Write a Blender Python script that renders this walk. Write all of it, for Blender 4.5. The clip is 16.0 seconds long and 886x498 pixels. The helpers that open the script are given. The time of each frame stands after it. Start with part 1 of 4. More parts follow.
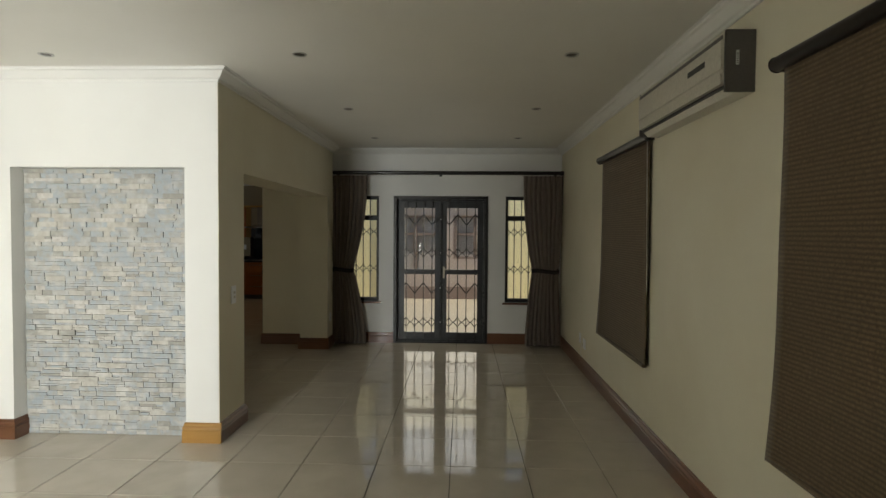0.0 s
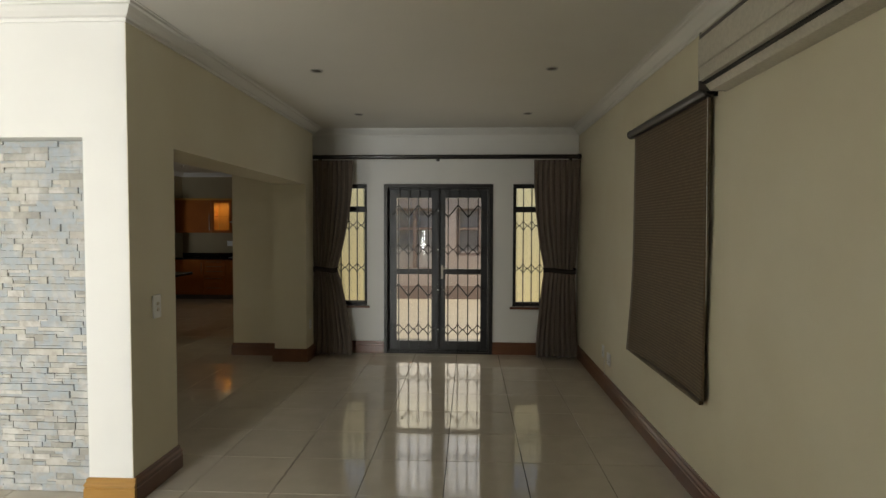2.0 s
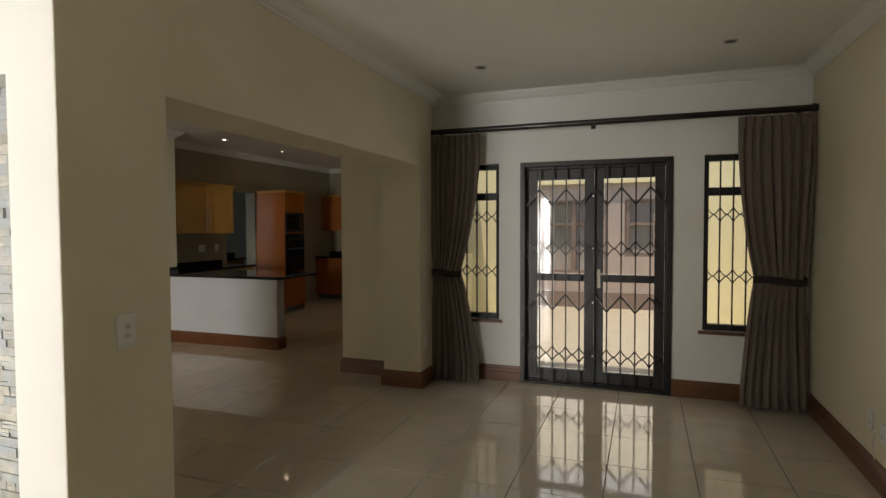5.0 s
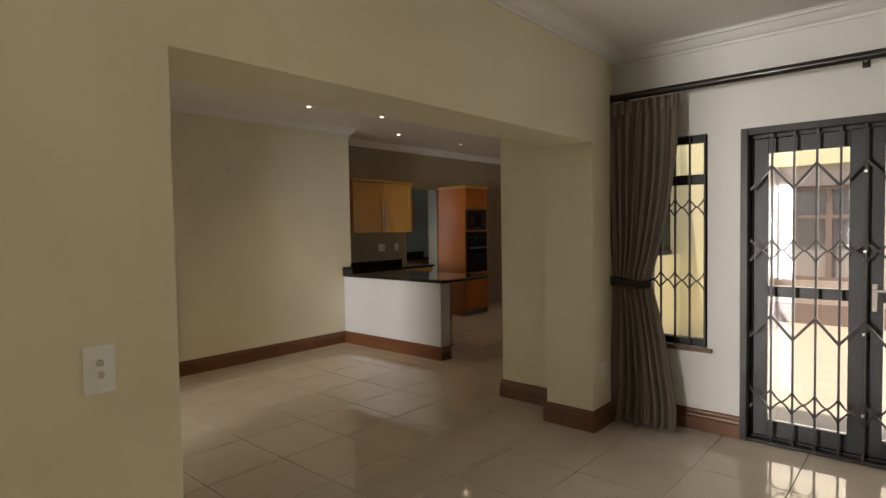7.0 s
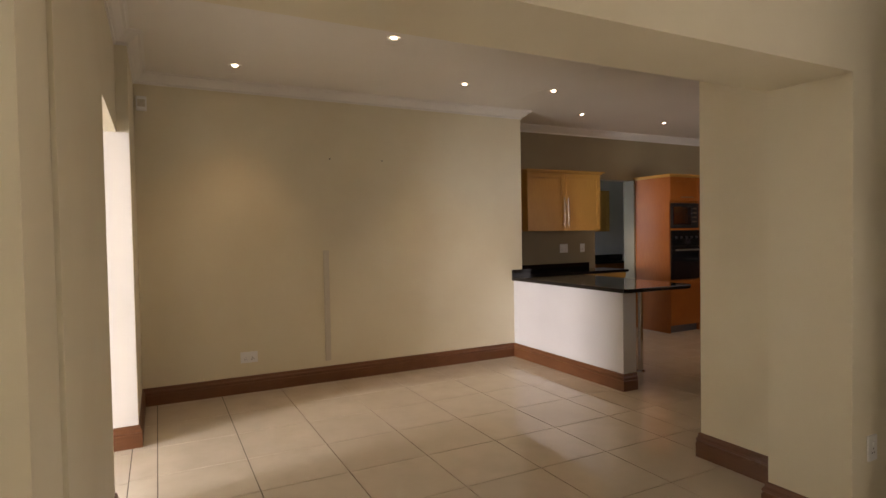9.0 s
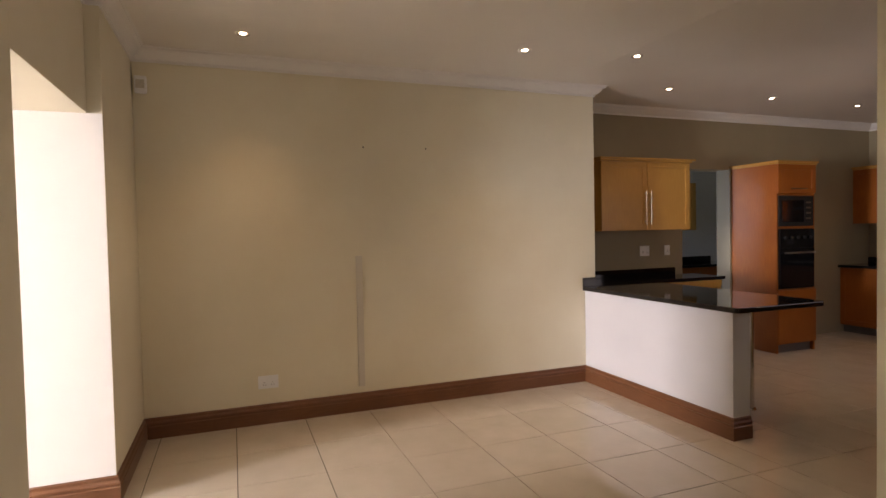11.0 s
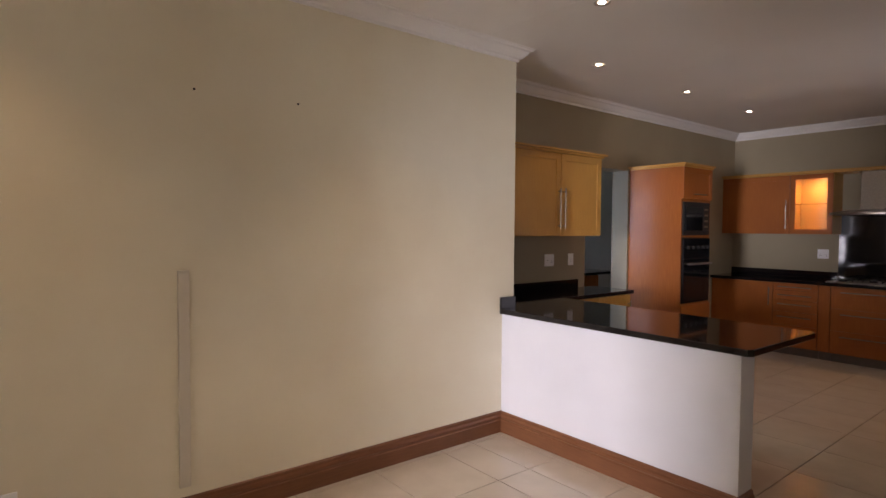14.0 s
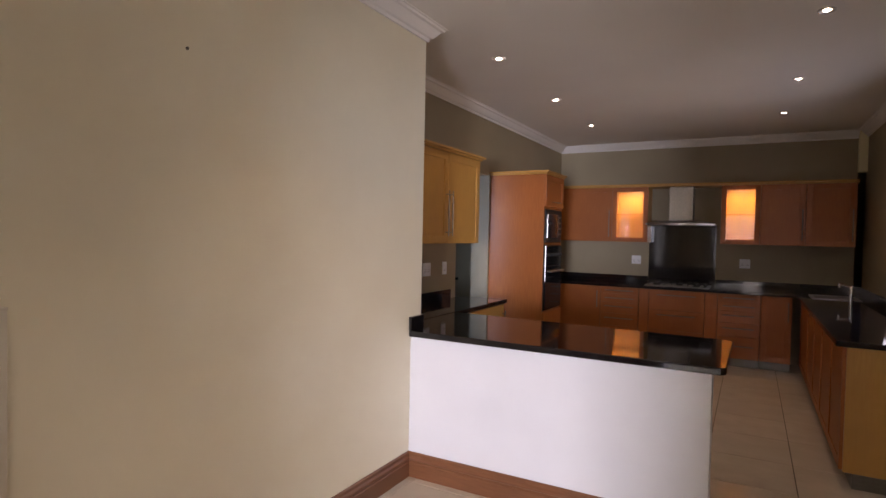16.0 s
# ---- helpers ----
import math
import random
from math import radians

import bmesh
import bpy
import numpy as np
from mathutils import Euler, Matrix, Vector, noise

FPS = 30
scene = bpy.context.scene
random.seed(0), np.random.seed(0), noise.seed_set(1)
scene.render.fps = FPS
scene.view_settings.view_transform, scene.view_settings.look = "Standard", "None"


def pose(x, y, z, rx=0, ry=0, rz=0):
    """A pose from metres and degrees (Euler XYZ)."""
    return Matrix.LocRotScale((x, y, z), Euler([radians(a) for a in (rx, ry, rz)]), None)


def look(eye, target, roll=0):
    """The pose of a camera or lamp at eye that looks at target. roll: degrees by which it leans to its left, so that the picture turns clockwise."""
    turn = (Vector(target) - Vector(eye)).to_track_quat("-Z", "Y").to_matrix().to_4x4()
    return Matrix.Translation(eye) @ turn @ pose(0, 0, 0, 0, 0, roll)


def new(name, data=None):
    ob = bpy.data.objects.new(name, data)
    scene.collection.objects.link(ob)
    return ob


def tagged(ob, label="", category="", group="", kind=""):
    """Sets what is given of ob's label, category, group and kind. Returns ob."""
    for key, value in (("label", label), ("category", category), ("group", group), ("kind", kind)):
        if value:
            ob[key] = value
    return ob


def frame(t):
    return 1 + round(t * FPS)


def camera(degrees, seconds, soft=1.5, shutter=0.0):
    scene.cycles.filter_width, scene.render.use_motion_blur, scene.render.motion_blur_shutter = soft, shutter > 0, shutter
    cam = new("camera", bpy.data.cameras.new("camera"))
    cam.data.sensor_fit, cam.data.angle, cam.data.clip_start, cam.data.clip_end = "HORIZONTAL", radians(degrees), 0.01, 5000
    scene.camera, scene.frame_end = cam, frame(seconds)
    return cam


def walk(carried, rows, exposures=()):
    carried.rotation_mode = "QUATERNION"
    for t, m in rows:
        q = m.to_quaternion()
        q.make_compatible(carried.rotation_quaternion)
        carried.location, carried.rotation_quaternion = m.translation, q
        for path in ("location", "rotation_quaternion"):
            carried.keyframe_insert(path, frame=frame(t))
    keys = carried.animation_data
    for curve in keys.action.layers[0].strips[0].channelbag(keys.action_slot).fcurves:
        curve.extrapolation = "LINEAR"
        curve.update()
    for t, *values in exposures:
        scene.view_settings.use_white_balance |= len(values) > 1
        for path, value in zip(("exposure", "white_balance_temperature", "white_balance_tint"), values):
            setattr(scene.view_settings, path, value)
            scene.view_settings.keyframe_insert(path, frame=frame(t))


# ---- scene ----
cam = camera(76.8, 16.0)
PATH = [
    (0, (0.311, 0.115, 1.596), (0.243, 2.113, 1.536), 0.4),
    (0.5, (0.348, 0.361, 1.599), (0.274, 2.358, 1.529), 0.4),
    (1, (0.341, 0.631, 1.59), (0.261, 2.628, 1.514), 0.3),
    (1.5, (0.335, 0.907, 1.587), (0.255, 2.904, 1.511), 0.4),
    (2, (0.387, 1.196, 1.571), (0.294, 3.193, 1.495), 0.2),
    (2.5, (0.449, 1.47, 1.558), (0.305, 3.464, 1.476), 0.2),
    (3, (0.466, 1.745, 1.544), (0.244, 3.731, 1.463), 0.2),
    (5.5, (0.44, 3.083, 1.491), (-0.397, 4.898, 1.414), -0.4),
    (6, (0.41, 3.357, 1.487), (-0.602, 5.08, 1.41), -0.6),
    (6.5, (0.339, 3.645, 1.486), (-0.847, 5.254, 1.409), -0.8),
    (7, (0.313, 3.93, 1.485), (-1.006, 5.431, 1.407), -0.9),
    (7.5, (0.273, 4.219, 1.475), (-1.191, 5.58, 1.401), -1.0),
    (8, (0.164, 4.468, 1.437), (-1.435, 5.667, 1.364), -1.3),
    (8.5, (0.031, 4.722, 1.439), (-1.675, 5.763, 1.375), -1.5),
    (9, (-0.166, 4.935, 1.407), (-1.946, 5.845, 1.353), -1.0),
    (9.5, (-0.332, 5.107, 1.415), (-2.173, 5.887, 1.361), -1.3),
    (10, (-0.524, 5.227, 1.43), (-2.398, 5.925, 1.372), -1.3),
    (12.5, (-1.75, 5.67, 1.474), (-3.583, 6.467, 1.4), 0.0),
    (13, (-2.018, 5.719, 1.502), (-3.793, 6.637, 1.423), -0.1),
    (13.5, (-2.304, 5.681, 1.486), (-3.994, 6.747, 1.412), 0.2),
    (14, (-2.569, 5.678, 1.479), (-4.131, 6.924, 1.406), 0.4),
    (14.5, (-2.889, 5.66, 1.479), (-4.303, 7.073, 1.412), 0.8),
    (15, (-3.164, 5.653, 1.478), (-4.465, 7.17, 1.415), 0.8),
    (15.5, (-3.442, 5.603, 1.496), (-4.587, 7.241, 1.431), 1.1),
    (16, (-3.649, 5.632, 1.496), (-4.614, 7.384, 1.442), 1.2),
]
EXPOSURES = [(0, 0.08, 7200, 8), (2, 0.28, 7350, 10), (5.5, 0.6, 7600, 14), (7.5, 1.5, 7700, 19), (9.5, 1.9, 7900, 27), (12.5, 2.05, 7200, 30), (16, 2.1, 6750, 31)]
walk(cam, [(t, look(eye, target, roll)) for t, eye, target, roll in PATH], EXPOSURES)

# ---- light ----
world = bpy.data.worlds.new("sky")
scene.world = world
world.use_nodes = True
wn = world.node_tree.nodes
sky = wn.new("ShaderNodeTexSky")
sky.sky_type = "NISHITA"
sky.sun_disc = False
SUN_EL, SUN_AZ = radians(74), radians(200)
sky.sun_elevation, sky.sun_rotation = SUN_EL, SUN_AZ
world.node_tree.links.new(sky.outputs[0], wn["Background"].inputs[0])
wn["Background"].inputs[1].default_value = 0.14


def lamp(name, kind, energy, colour, m, **more):
    data = bpy.data.lights.new(name, kind)
    data.energy, data.color = energy, colour
    ob = new(name, data)
    ob.matrix_world = m
    return ob, data


sun_dir = Vector((math.sin(SUN_AZ) * math.cos(SUN_EL), math.cos(SUN_AZ) * math.cos(SUN_EL), math.sin(SUN_EL)))
_, d = lamp("sun", "SUN", 2.3, (1.0, 0.95, 0.86), look(sun_dir * 30, (0, 0, 0)))
d.angle = radians(0.6)


def window_light(name, centre, target, w, h, energy, colour):
    _, a = lamp(name, "AREA", energy, colour, look(centre, target))
    a.shape, a.size, a.size_y = "RECTANGLE", w, h


DAY = (0.85, 0.93, 1.0)
window_light("window_light_south", (-2.24, -2.04, 1.25), (-2.5, 4, 1.25), 1.02, 2.1, 215, DAY)
window_light("door_light_patio", (0.0, 8.42, 1.1), (0.0, 4, 1.6), 1.2, 1.9, 9, (1.0, 0.97, 0.88))
kitchen_frame = pose(-2.52, 8.12, 0)
window_light("window_light_kitchen", kitchen_frame @ Vector((-0.03, 2.85, 1.56)), kitchen_frame @ Vector((-3.5, 2.3, 1.1)), 1.5, 0.85, 1.6, (0.88, 0.92, 1.0))
window_light("window_light_scullery", kitchen_frame @ Vector((-4.73, 0.80, 1.55)), kitchen_frame @ Vector((-4.8, 4.0, 1.1)), 0.65, 1.0, 5, (0.5, 0.72, 1.0))

# ---- materials ----
def nodes_of(name):
    m = bpy.data.materials.new(name)
    m.use_nodes = True
    return m, m.node_tree.nodes, m.node_tree.links, m.node_tree.nodes["Principled BSDF"]


def mix(nt, links, fac, a, b, mode="MIX"):
    n = nt.new("ShaderNodeMix")
    n.data_type, n.blend_type = "RGBA", mode
    for k, v in ((0, fac), (6, a), (7, b)):
        if hasattr(v, "is_linked"):
            links.new(v, n.inputs[k])
        else:
            n.inputs[k].default_value = v if k == 0 else (*v, 1)
    return n.outputs[2]


def noise_tex(nt, links, scale, detail=4, stretch=(1, 1, 1), source="Object"):
    co = nt.new("ShaderNodeTexCoord")
    mp = nt.new("ShaderNodeMapping")
    mp.inputs["Scale"].default_value = stretch
    links.new(co.outputs[source], mp.inputs[0])
    n = nt.new("ShaderNodeTexNoise")
    n.inputs["Scale"].default_value, n.inputs["Detail"].default_value = scale, detail
    links.new(mp.outputs[0], n.inputs["Vector"])
    return n.outputs[0]


def ramp(nt, links, value, lo, hi):
    r = nt.new("ShaderNodeMapRange")
    r.inputs[1].default_value, r.inputs[2].default_value = lo, hi
    links.new(value, r.inputs[0])
    return r.outputs[0]


def bump(nt, links, bsdf, height, strength, dist=0.002):
    b = nt.new("ShaderNodeBump")
    b.inputs["Strength"].default_value, b.inputs["Distance"].default_value = strength, dist
    links.new(height, b.inputs["Height"])
    links.new(b.outputs[0], bsdf.inputs["Normal"])


def paint(name, a, b, rough=0.6, grain=140, stain=1.3):
    m, nt, ln, p = nodes_of(name)
    big = ramp(nt, ln, noise_tex(nt, ln, stain, 5), 0.35, 0.7)
    ln.new(mix(nt, ln, big, a, b), p.inputs["Base Color"])
    p.inputs["Roughness"].default_value = rough
    bump(nt, ln, p, noise_tex(nt, ln, grain, 3), 0.12, 0.001)
    return m


def wood(name, a, b, rough=0.4, stretch=(14, 14, 1.2), coat=0.15):
    m, nt, ln, p = nodes_of(name)
    g = noise_tex(nt, ln, 6, 8, stretch)
    big = ramp(nt, ln, noise_tex(nt, ln, 1.6, 3), 0.3, 0.75)
    c = mix(nt, ln, ramp(nt, ln, g, 0.3, 0.7), a, b)
    c = mix(nt, ln, big, c, tuple(x * 0.82 for x in b))
    ln.new(c, p.inputs["Base Color"])
    p.inputs["Roughness"].default_value = rough
    p.inputs["Coat Weight"].default_value = coat
    bump(nt, ln, p, g, 0.12, 0.0008)
    return m


def plain(name, colour, rough=0.5, metal=0.0, spots=60, vary=0.12):
    m, nt, ln, p = nodes_of(name)
    n = noise_tex(nt, ln, spots, 3)
    ln.new(mix(nt, ln, ramp(nt, ln, n, 0.35, 0.65), colour, tuple(x * (1 - vary) for x in colour)), p.inputs["Base Color"])
    p.inputs["Roughness"].default_value, p.inputs["Metallic"].default_value = rough, metal
    return m


CREAM = paint("cream_wall_paint", (0.80, 0.755, 0.60), (0.745, 0.685, 0.525), 0.55)
WHITE = paint("white_wall_paint", (0.82, 0.81, 0.78), (0.78, 0.77, 0.74), 0.5)
# white low wall; the lavender cast of cool daylight is put into its colour
OFFWHITE_COOL = paint("low_wall_daylight_tint", (0.64, 0.645, 0.67), (0.60, 0.605, 0.63), 0.5, 140, 2.2)
CEIL = paint("ceiling_paint", (0.82, 0.80, 0.75), (0.79, 0.77, 0.72), 0.75)
GREYW = paint("kitchen_wall_paint", (0.34, 0.285, 0.185), (0.30, 0.25, 0.16), 0.55)
PLASTER = paint("cornice_plaster", (0.84, 0.83, 0.80), (0.80, 0.79, 0.76), 0.55)
YELLOW = paint("yellow_outside_wall", (0.80, 0.73, 0.46), (0.77, 0.70, 0.43), 0.7, 60)
MAUVE = paint("patio_far_wall", (0.45, 0.38, 0.35), (0.41, 0.345, 0.32), 0.7, 60)
SKIRT = wood("skirting_wood", (0.21, 0.082, 0.034), (0.15, 0.055, 0.022), 0.35, (1.6, 1.6, 22))
SKIRT_L = wood("honey_skirting_wood", (0.50, 0.27, 0.07), (0.42, 0.21, 0.05), 0.35, (1.6, 1.6, 22))
CAB = wood("cabinet_cherry_veneer", (0.44, 0.14, 0.022), (0.36, 0.10, 0.014), 0.42, (14, 14, 1.2), 0.04)
MAPLE = wood("cabinet_light_veneer", (0.64, 0.36, 0.085), (0.56, 0.29, 0.065), 0.4, (14, 14, 1.2), 0.05)
DARKWOOD = wood("dark_stained_wood", (0.016, 0.010, 0.008), (0.010, 0.007, 0.006), 0.3, (1.5, 14, 14))
BLACKAL = plain("dark_bronze_aluminium", (0.009, 0.0085, 0.009), 0.42, 0.0)
GATE = plain("bronze_gate_steel", (0.026, 0.023, 0.021), 0.38, 0.5)
STEEL = plain("brushed_steel", (0.55, 0.54, 0.52), 0.3, 1.0)
CHROME = plain("chrome", (0.75, 0.75, 0.75), 0.08, 1.0)
PLASTIC = plain("white_plastic", (0.88, 0.89, 0.89), 0.3, 0.0, 8, 0.03)
ACWHITE = plain("aged_white_casing", (0.64, 0.60, 0.52), 0.4)
ACDARK = plain("grey_casing_side", (0.11, 0.10, 0.095), 0.45)
BLACK = plain("black_glass", (0.008, 0.008, 0.009), 0.07)
MATT = plain("black_metal", (0.015, 0.015, 0.015), 0.5)
GROUT = plain("floor_grout", (0.075, 0.065, 0.052), 0.85)
STONEBED = plain("stone_bedding", (0.36, 0.34, 0.31), 0.9)
PLINTH = plain("grey_plinth", (0.20, 0.19, 0.18), 0.35, 0.6)
PATIO = plain("patio_tile", (0.54, 0.49, 0.39), 0.4, 0, 6)
GRASS = plain("lawn", (0.07, 0.10, 0.03), 0.9, 0, 30, 0.4)
DULL = plain("dull_steel", (0.26, 0.23, 0.19), 0.35, 1.0)
BAND = plain("brown_plinth_paint", (0.24, 0.18, 0.16), 0.7)
# pale grey that paints the reflections in the far windows
PANE_PALE = plain("grey_pane_reflection", (0.52, 0.48, 0.47), 0.8)
RUBBER = plain("dark_dot", (0.05, 0.045, 0.04), 0.8)

m, nt, ln, p = nodes_of("granite")
g1 = noise_tex(nt, ln, 260, 2)
ln.new(mix(nt, ln, ramp(nt, ln, g1, 0.62, 0.75), (0.008, 0.007, 0.008), (0.07, 0.06, 0.055)), p.inputs["Base Color"])
p.inputs["Roughness"].default_value = 0.06
GRANITE = m

m, nt, ln, p = nodes_of("clear_glass")
for n in [q for q in nt if q.type == "BSDF_PRINCIPLED"]:
    nt.remove(n)
tr, gl, mx = nt.new("ShaderNodeBsdfTransparent"), nt.new("ShaderNodeBsdfGlossy"), nt.new("ShaderNodeMixShader")
gl.inputs["Roughness"].default_value = 0.02
fr = nt.new("ShaderNodeFresnel")
fr.inputs[0].default_value = 1.45
ln.new(fr.outputs[0], mx.inputs[0])
ln.new(tr.outputs[0], mx.inputs[1])
ln.new(gl.outputs[0], mx.inputs[2])
ln.new(mx.outputs[0], nt["Material Output"].inputs[0])
GLASS = m


def fabric(name, a, b, ribs, axis, rough=0.9, strength=0.5, wobble=0.5):
    m, nt, ln, p = nodes_of(name)
    co = nt.new("ShaderNodeTexCoord")
    w = nt.new("ShaderNodeTexWave")
    w.bands_direction = axis
    w.inputs["Scale"].default_value, w.inputs["Distortion"].default_value = ribs, wobble
    w.inputs["Detail"].default_value = 2
    ln.new(co.outputs["Object"], w.inputs["Vector"])
    n = noise_tex(nt, ln, 90, 4)
    c = mix(nt, ln, w.outputs[1], a, b)
    c = mix(nt, ln, ramp(nt, ln, n, 0.3, 0.8), c, tuple(0.7 * x for x in a))
    ln.new(c, p.inputs["Base Color"])
    p.inputs["Roughness"].default_value = rough
    p.inputs["Sheen Weight"].default_value = 0.2
    bump(nt, ln, p, w.outputs[1], strength, 0.004)
    return m


BLIND = fabric("ribbed_blind_weave", (0.105, 0.068, 0.034), (0.22, 0.152, 0.082), 16.0, "Z", 0.9, 0.5, 0.12)
CURTAIN = fabric("taupe_curtain_cloth", (0.19, 0.145, 0.115), (0.27, 0.215, 0.175), 22, "Z", 0.95, 0.2)
# cream trunking greyed a little: the strip's shading is put into the colour
TRUNK = paint("shaded_trunking_plastic", (0.67, 0.63, 0.535), (0.64, 0.60, 0.51), 0.5)
TIE = plain("dark_tieback_cloth", (0.03, 0.022, 0.02), 0.9)


def tile_material(name, per_object):
    m, nt, ln, p = nodes_of(name)
    if per_object:
        o = nt.new("ShaderNodeObjectInfo").outputs["Random"]
    else:
        o = nt.new("ShaderNodeNewGeometry").outputs["Random Per Island"]
    c = mix(nt, ln, o, (0.62, 0.56, 0.47), (0.58, 0.52, 0.435))
    co = nt.new("ShaderNodeNewGeometry")
    n = nt.new("ShaderNodeTexNoise")
    n.inputs["Scale"].default_value, n.inputs["Detail"].default_value = 5, 6
    ln.new(co.outputs["Position"], n.inputs["Vector"])
    c = mix(nt, ln, ramp(nt, ln, n.outputs[0], 0.35, 0.75), c, (0.54, 0.485, 0.40))
    ln.new(c, p.inputs["Base Color"])
    n2 = nt.new("ShaderNodeTexNoise")
    n2.inputs["Scale"].default_value, n2.inputs["Detail"].default_value = 3, 5
    ln.new(co.outputs["Position"], n2.inputs["Vector"])
    r = nt.new("ShaderNodeMapRange")
    r.inputs[1].default_value, r.inputs[2].default_value, r.inputs[3].default_value, r.inputs[4].default_value = 0.3, 0.7, 0.035, 0.09
    ln.new(n2.outputs[0], r.inputs[0])
    ln.new(r.outputs[0], p.inputs["Roughness"])
    p.inputs["IOR"].default_value = 1.55
    n3 = nt.new("ShaderNodeTexNoise")
    n3.inputs["Scale"].default_value = 7
    ln.new(co.outputs["Position"], n3.inputs["Vector"])
    bump(nt, ln, p, n3.outputs[0], 0.04, 0.004)
    return m


TILE, TILE_REST = tile_material("porcelain_tile", True), tile_material("porcelain_tile_rest", False)

STONE_COLOURS = ((0.56, 0.54, 0.48), (0.46, 0.47, 0.46), (0.63, 0.61, 0.57), (0.42, 0.44, 0.45), (0.51, 0.49, 0.44),
                 (0.40, 0.44, 0.47), (0.61, 0.59, 0.55), (0.50, 0.44, 0.36), (0.47, 0.48, 0.48), (0.33, 0.32, 0.29), (0.58, 0.55, 0.50))





def stone_material(name, per_object):
    m, nt, ln, p = nodes_of(name)
    if per_object:
        o = nt.new("ShaderNodeObjectInfo").outputs["Random"]
    else:
        o = nt.new("ShaderNodeNewGeometry").outputs["Random Per Island"]
    cr = nt.new("ShaderNodeValToRGB")
    cr.color_ramp.interpolation = "CONSTANT"
    for i, c in enumerate(STONE_COLOURS):
        e = cr.color_ramp.elements[i] if i < 2 else cr.color_ramp.elements.new(0.5)
        e.position, e.color = i / len(STONE_COLOURS), (*c, 1)
    ln.new(o, cr.inputs[0])
    geo = nt.new("ShaderNodeNewGeometry")
    n = nt.new("ShaderNodeTexNoise")
    n.inputs["Scale"].default_value, n.inputs["Detail"].default_value = 28, 6
    ln.new(geo.outputs["Position"], n.inputs["Vector"])
    c = mix(nt, ln, ramp(nt, ln, n.outputs[0], 0.4, 0.75), cr.outputs[0], (0.42, 0.39, 0.34))
    n2 = nt.new("ShaderNodeTexNoise")
    n2.inputs["Scale"].default_value, n2.inputs["Detail"].default_value = 11, 3
    ln.new(geo.outputs["Position"], n2.inputs["Vector"])
    c = mix(nt, ln, ramp(nt, ln, n2.outputs[0], 0.5, 0.8), c, (0.62, 0.61, 0.57))
    ln.new(c, p.inputs["Base Color"])
    p.inputs["Roughness"].default_value = 0.75
    bump(nt, ln, p, n.outputs[0], 0.6, 0.006)
    return m


STONE, STONE_REST = stone_material("ledger_stone", True), stone_material("ledger_stone_rest", False)


def glow(name, colour, strength):
    m, nt, ln, p = nodes_of(name)
    p.inputs["Base Color"].default_value = (*colour, 1)
    p.inputs["Emission Color"].default_value = (*colour, 1)
    p.inputs["Emission Strength"].default_value = strength
    return m


BULB = glow("lit_halogen_bulb", (1.0, 0.86, 0.66), 14.0)
BULB_OFF = plain("unlit_halogen_bulb", (0.35, 0.33, 0.30), 0.15, 0.6)

# ---- building helpers ----
I4 = Matrix.Identity(4)


def box(bm, x0, x1, y0, y1, z0, z1, bevel=0.0):
    r = bmesh.ops.create_cube(bm, size=1, matrix=Matrix.LocRotScale(((x0 + x1) / 2, (y0 + y1) / 2, (z0 + z1) / 2), None, (x1 - x0, y1 - y0, z1 - z0)))
    if bevel:
        edges = list({e for v in r["verts"] for e in v.link_edges})
        bmesh.ops.bevel(bm, geom=edges, offset=bevel, segments=2, profile=0.6, affect="EDGES")
    return bm


def cyl(bm, a, b, r0, r1=None, seg=20):
    a, b = Vector(a), Vector(b)
    turn = (b - a).to_track_quat("Z", "Y").to_matrix().to_4x4()
    bmesh.ops.create_cone(bm, cap_ends=True, segments=seg, radius1=r0, radius2=r0 if r1 is None else r1, depth=(b - a).length, matrix=Matrix.Translation((a + b) / 2) @ turn)
    return bm


def smooth(bm, limit=35):
    for f in bm.faces:
        f.smooth = True
    for e in bm.edges:
        if len(e.link_faces) == 2 and e.calc_face_angle(0) > radians(limit):
            e.smooth = False
    return bm


def part(name, bm, material, parent=None, label=""):
    me = bpy.data.meshes.new(name)
    bm.to_mesh(me)
    bm.free()
    me.materials.append(material)
    ob = new(name, me)
    if parent is not None:
        ob.parent = parent
    return tagged(ob, label)


def B(*a):
    return box(bmesh.new(), *a)


def C(*a):
    return smooth(cyl(bmesh.new(), *a))


def thing(name, m, label, category, group="", kind=""):
    e = new(name)
    e.matrix_world = m
    e.empty_display_size = 0.1
    return tagged(e, label, category, group, kind)


